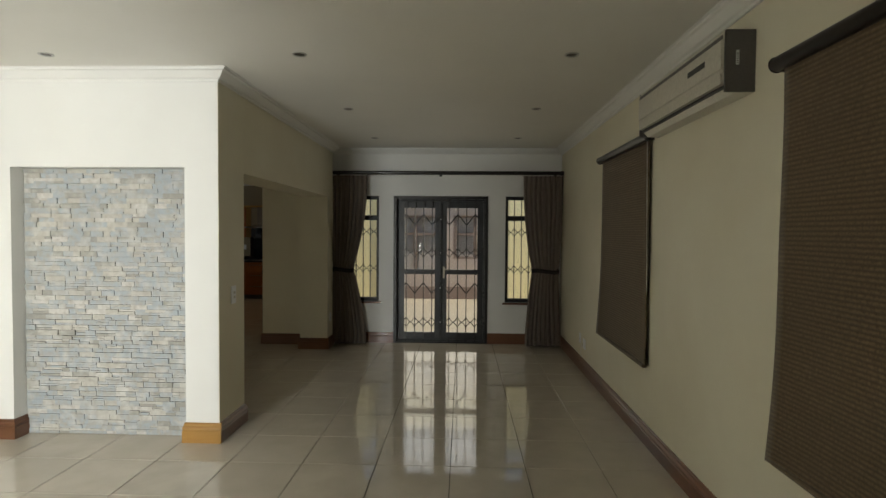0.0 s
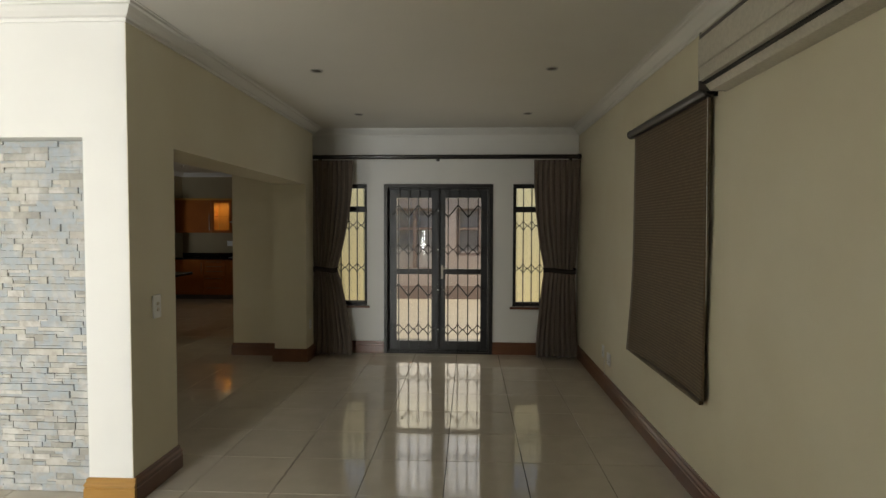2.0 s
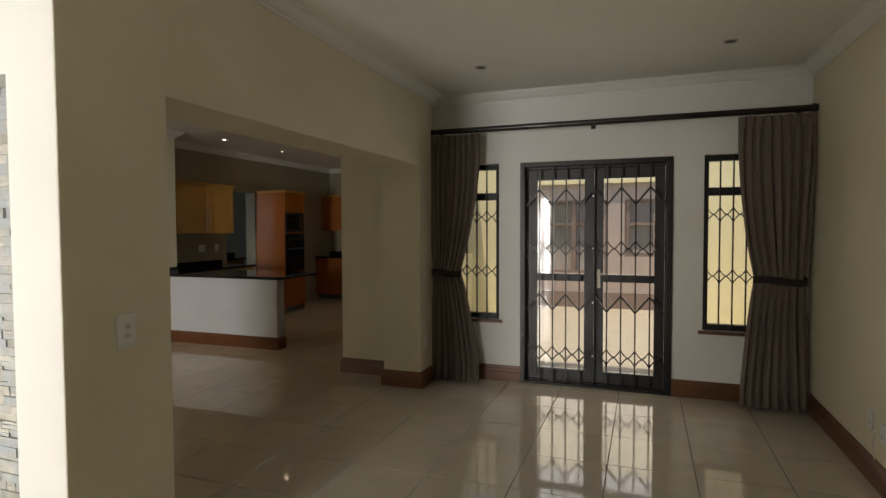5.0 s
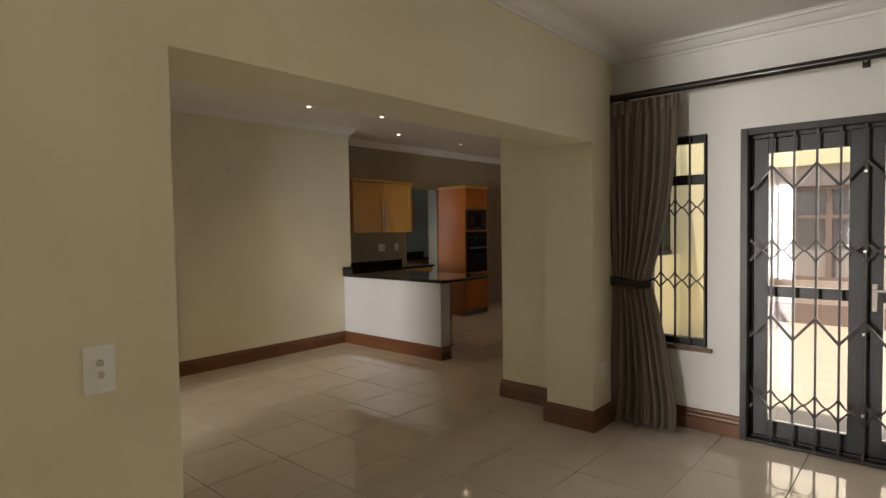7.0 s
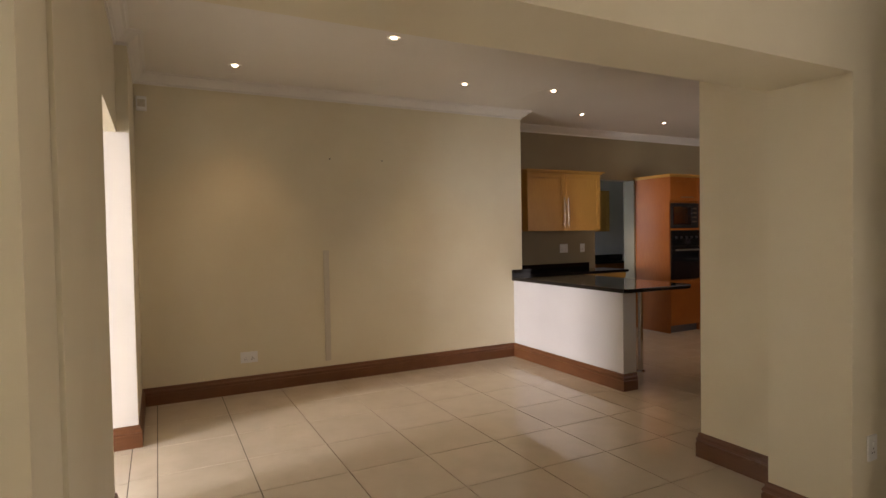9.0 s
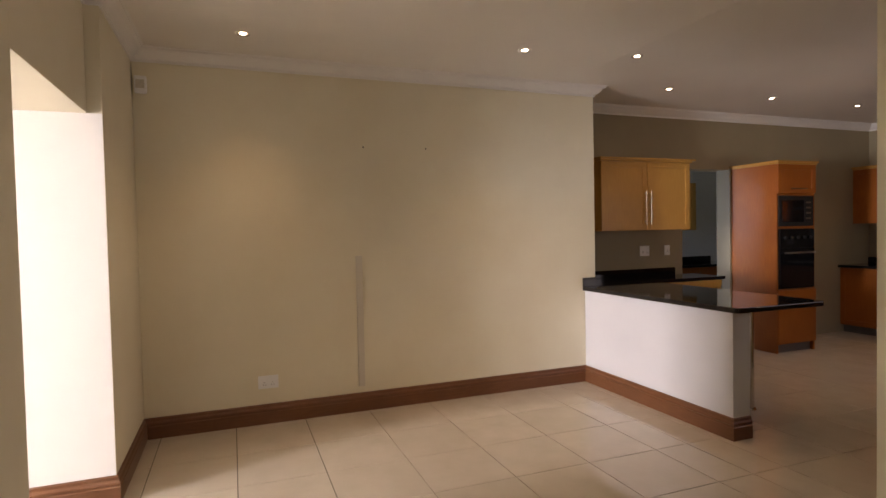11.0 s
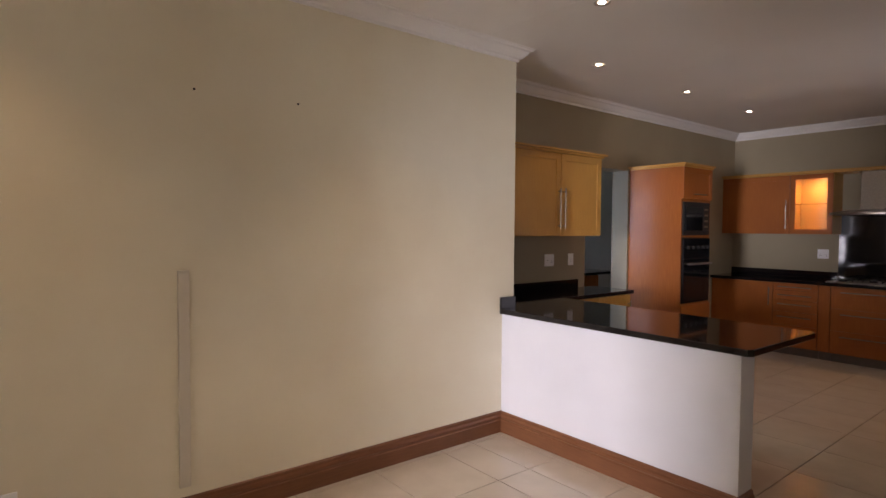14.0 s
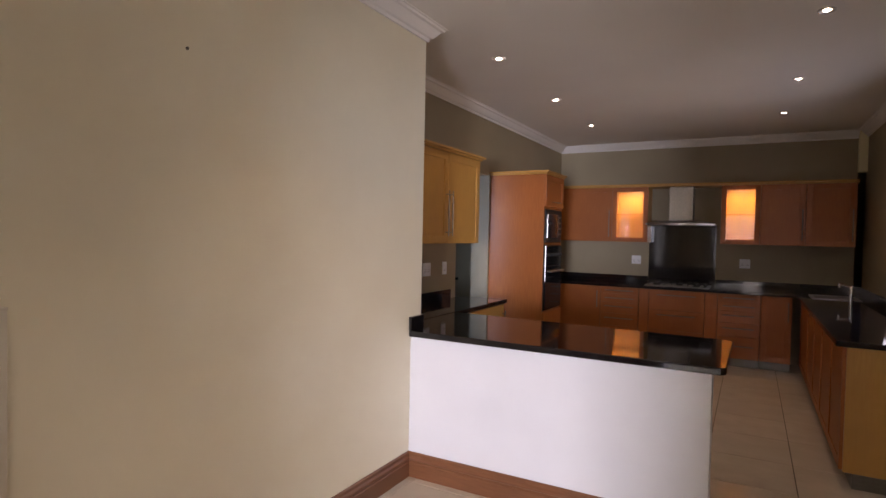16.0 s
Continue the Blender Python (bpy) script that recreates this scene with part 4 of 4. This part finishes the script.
worktop("worktop", K, [(KL + 0.002, -0.662, KF - 0.63, KF - 0.002), (-0.66, -0.002, 1.61, KF - 0.002)],
        [(KL + 0.002, -2.337, KF - 0.022, KF - 0.002), (-1.515, -0.023, KF - 0.022, KF - 0.002), (-0.022, -0.002, 1.65, KF - 0.002)], "polished black granite worktop along two kitchen walls")
worktop("worktop", K, [(KL + 0.002, -3.104, 0.56, 2.36)], [(KL + 0.002, KL + 0.022, 0.57, 2.09)], "polished black granite worktop end beside the bar")
tagged(part("glass_splashback", B(-2.334, -1.518, KF - 0.012, KF - 0.0005, 0.901, 1.675, 0.002), BLACK), "glossy black glass splashback behind the hob", "splashback").matrix_world = K


def cooker_hood():
    h = thing("cooker_hood", K @ pose(-1.926, KF, 0.065), "brushed steel chimney cooker hood", "cooker hood")
    part("chimney", B(-0.14, 0.14, -0.27, -0.0005, 1.66, 2.12, 0.004), DULL, h)
    bm = bmesh.new()
    n = 20
    lo, hi = [], []
    for i in range(n + 1):
        x = -0.40 + 0.80 * i / n
        y = -0.40 - 0.10 * math.cos(math.pi * (i / n - 0.5))
        lo.append((x, y)), hi.append((x * 0.97, y + 0.012))
    pts = [(0.40, -0.013), (-0.40, -0.013)]
    rings = []
    for z, src, k in ((1.602, lo, 1.0), (1.625, lo, 1.0), (1.66, hi, 0.62)):
        rings.append([bm.verts.new((x * k, y * (k if k < 1 else 1), z)) for x, y in src] + [bm.verts.new((x * k, y, z)) for x, y in pts])
    k = len(rings[0])
    for a, b in zip(rings, rings[1:]):
        for i in range(k):
            bm.faces.new((a[i], a[(i + 1) % k], b[(i + 1) % k], b[i]))
    bm.faces.new(rings[0][::-1]), bm.faces.new(rings[-1])
    bmesh.ops.recalc_face_normals(bm, faces=bm.faces)
    part("canopy", bm, STEEL, h)
    part("filter", B(-0.26, 0.26, -0.36, -0.06, 1.597, 1.6015), MATT, h)


cooker_hood()


def gas_hob():
    h = thing("gas_hob", K @ pose(-1.926, KF - 0.33, 0.9005), "steel gas hob with black pan supports", "hob")
    part("tray", B(-0.37, 0.37, -0.23, 0.23, 0, 0.010, 0.004), STEEL, h)
    for x, y in ((-0.24, 0.1), (-0.24, -0.1), (0.02, 0.0), (0.22, 0.1), (0.22, -0.1)):
        part("burner", C((x, y, 0.010), (x, y, 0.024), 0.045, 0.036, 18), MATT, h)
        bm = bmesh.new()
        for a in (0, 90):
            q = pose(x, y, 0.034, 0, 0, a)
            bmesh.ops.create_cube(bm, size=1, matrix=q @ Matrix.Diagonal((0.20, 0.010, 0.010, 1)))
        for dx in (-0.095, 0.095):
            box(bm, x + dx - 0.005, x + dx + 0.005, y - 0.005, y + 0.005, 0.010, 0.03)
        part("pan_support", bm, MATT, h)
    for k in range(5):
        part("knob", C((0.32, -0.16 + k * 0.08, 0.010), (0.32, -0.16 + k * 0.08, 0.03), 0.016, 0.013, 12), MATT, h)


gas_hob()


def sink():
    s = thing("kitchen_sink", K @ pose(-0.33, 4.7, 0.9005), "stainless steel sink set in the corner worktop", "sink")
    bm = bmesh.new()
    box(bm, -0.22, 0.20, -0.24, -0.21, 0, 0.008, 0.003)
    box(bm, -0.22, 0.20, 0.21, 0.24, 0, 0.008, 0.003)
    box(bm, -0.22, -0.19, -0.21, 0.21, 0, 0.008, 0.003)
    box(bm, 0.17, 0.20, -0.21, 0.21, 0, 0.008, 0.003)
    part("rim", bm, STEEL, s)
    part("bowl", B(-0.19, 0.17, -0.21, 0.21, 0.0002, 0.002), PLINTH, s)
    t = thing("mixer_tap", K @ pose(-0.26, 4.2, 0.9005), "chrome mixer tap behind the sink", "tap")
    bm = cyl(bmesh.new(), (0, 0, 0), (0, 0, 0.16), 0.018, 0.014)
    part("column", smooth(bm), CHROME, t)
    bm = cyl(bmesh.new(), (0, 0.0, 0.155), (-0.08, 0.14, 0.18), 0.011, 0.010)
    cyl(bm, (-0.08, 0.14, 0.185), (-0.08, 0.14, 0.14), 0.010, 0.011)
    part("spout", smooth(bm), CHROME, t)
    part("lever", B(-0.008, 0.008, -0.07, 0.01, 0.162, 0.174, 0.003), CHROME, t)


sink()
for u, w in ((-2.496, 0.12), (-1.19, 0.12)):
    plate("wall_socket", K @ pose(u, KF, 1.20), w, 0.115, "socket", "white plastic double socket above the worktop", "socket", "kitchen sockets")
for v, w in ((1.665, 0.13), (1.985, 0.075)):
    plate("wall_socket", K @ pose(KL, v, 1.185, 0, 0, 90), w, 0.115, "socket", "white plastic socket above the worktop", "socket", "kitchen sockets")

# scullery beyond the opening
base_unit(K @ pose(KL - 1.7, 2.2, 0, 0, 0, 90), 0.9, "door2", CAB, 0.58, "cherry-veneered scullery base cabinet")
base_unit(K @ pose(KL - 1.7, 3.102, 0, 0, 0, 90), 0.9, "door2", CAB, 0.58, "cherry-veneered scullery base cabinet")
wall_unit(K @ pose(KL - 1.7, 2.9, 0, 0, 0, 90), 0.9, 1.40, 2.10, 2, MAPLE, 0.33, "light maple scullery wall cabinet", (), "")
worktop("worktop", K, [(KL - 1.698, KL - 1.09, 1.9, 4.4)], [(KL - 1.698, KL - 1.678, 1.9, 4.4)], "black granite scullery worktop")
plate("wall_socket", K @ pose(KL - 1.7, 2.75, 1.16, 0, 0, 90), 0.13, 0.115, "socket", "white plastic scullery socket", "socket")

# ---- stone cladding of the niche ----
NICHE = bpy.data.objects["wall_niche_back"]


def stone_mesh(seed):
    rnd = random.Random(seed)
    bm = bmesh.new()
    box(bm, 0, 1, -1, 0, 0, 1)
    for v in bm.verts:
        if v.co.y < -0.5:
            v.co.x = min(max(v.co.x + rnd.uniform(-0.012, 0.012), 0.0), 1.0)
            v.co.z = min(max(v.co.z + rnd.uniform(-0.05, 0.05), 0.0), 1.0)
            v.co.y += rnd.uniform(-0.12, 0.12)
    me = bpy.data.meshes.new("stone")
    bm.to_mesh(me)
    bm.free()
    me.materials.append(STONE)
    return me


stones = [stone_mesh(k) for k in range(10)]
rnd = random.Random(5)
spots = []
z = 0.002
while z < NZ - 0.012:
    h = rnd.choice((0.032, 0.036, 0.04, 0.042))
    h = min(h, NZ - 0.002 - z)
    x = NX0 + 0.003
    while x < NX1 - 0.01:
        w = rnd.choice((0.055, 0.08, 0.10, 0.13, 0.16))
        if NX1 - 0.003 - (x + w) < 0.05:
            w = NX1 - 0.003 - x
        if h > 0.03 and rnd.random() < 0.25:
            k = rnd.uniform(0.35, 0.65)
            spots.append((x, w, z, h * k, rnd.uniform(0.010, 0.02)))
            spots.append((x, w, z + h * k, h * (1 - k), rnd.uniform(0.010, 0.02)))
        else:
            spots.append((x, w, z, h, rnd.uniform(0.010, 0.022)))
        x += w
    z += h
spots.sort(key=lambda s: (s[2] > 1.95 or s[2] < 0.25, s[2]))
rest = bmesh.new()
for i, (x, w, z, h, d) in enumerate(spots):
    if i < 300:
        ob = new("stone", stones[rnd.randrange(10)])
        ob.parent = NICHE
        ob.location, ob.scale = (x + 0.0006, PF + 0.1395, z + 0.0006), (w - 0.0012, d, h - 0.0012)
    else:
        box(rest, x + 0.0006, x + w - 0.0006, PF + 0.1395 - d, PF + 0.1395, z + 0.0006, z + h - 0.0006)
tagged(part("stone_cladding", rest, STONE_REST, NICHE), "", "", "", "stuff")

# ---- floor tiles ----
T, GAP, TH = 0.51, 0.0048, 0.008


def tile_mesh(w, d):
    bm = bmesh.new()
    box(bm, 0, w, 0, d, -TH, 0)
    bmesh.ops.bevel(bm, geom=[e for e in bm.edges if all(v.co.z > -0.001 for v in e.verts)], offset=0.0012, segments=1, affect="EDGES")
    me = bpy.data.meshes.new("tile")
    bm.to_mesh(me)
    bm.free()
    me.materials.append(TILE)
    return me


whole = {}
tiles = []


def lay(x_start, x_pitch, x0, x1, y0, y1):
    nx0, ny0 = math.floor((x0 - x_start) / x_pitch), math.floor((y0 - 3.88) / T)
    i = nx0
    while x_start + i * x_pitch < x1:
        a, b = max(x0, x_start + i * x_pitch), min(x1, x_start + (i + 1) * x_pitch)
        j = ny0
        while 3.88 + j * T < y1:
            c, e = max(y0, 3.88 + j * T), min(y1, 3.88 + (j + 1) * T)
            if b - a > 0.012 and e - c > 0.012:
                tiles.append((a, b, c, e))
            j += 1
        i += 1


lay(0.243, T, -1.797, R, -2.0, FAR + 0.1)
lay(0.243, T, -6.3, -1.797, -2.0, 4.75)
lay(-4.89, T, WA - 0.002, -1.797, 4.75, FAR + 0.1)
lay(-4.89, T, -8.2, -2.2, FAR + 0.1, 14.2)


def near(t):
    x, y = (t[0] + t[1]) / 2, (t[2] + t[3]) / 2
    return min((x - 0.3) ** 2 + max(0, abs(y - 4.5) - 3.5) ** 2, (y - 7.2) ** 2 + max(0, abs(x + 3.0) - 2.7) ** 2)


tiles.sort(key=near)
rest = bmesh.new()
for k, (a, b, c, e) in enumerate(tiles):
    w, d = round(b - a - GAP, 3), round(e - c - GAP, 3)
    if k < 300:
        if (w, d) not in whole:
            whole[w, d] = tile_mesh(w, d)
        ob = new("tile", whole[w, d])
        ob.parent = floor
        ob.location = (a + GAP / 2, c + GAP / 2, 0)
    else:
        box(rest, a + GAP / 2, b - GAP / 2, c + GAP / 2, e - GAP / 2, -TH, 0)
tagged(part("floor_tiles", rest, TILE_REST, floor), "", "", "", "stuff")
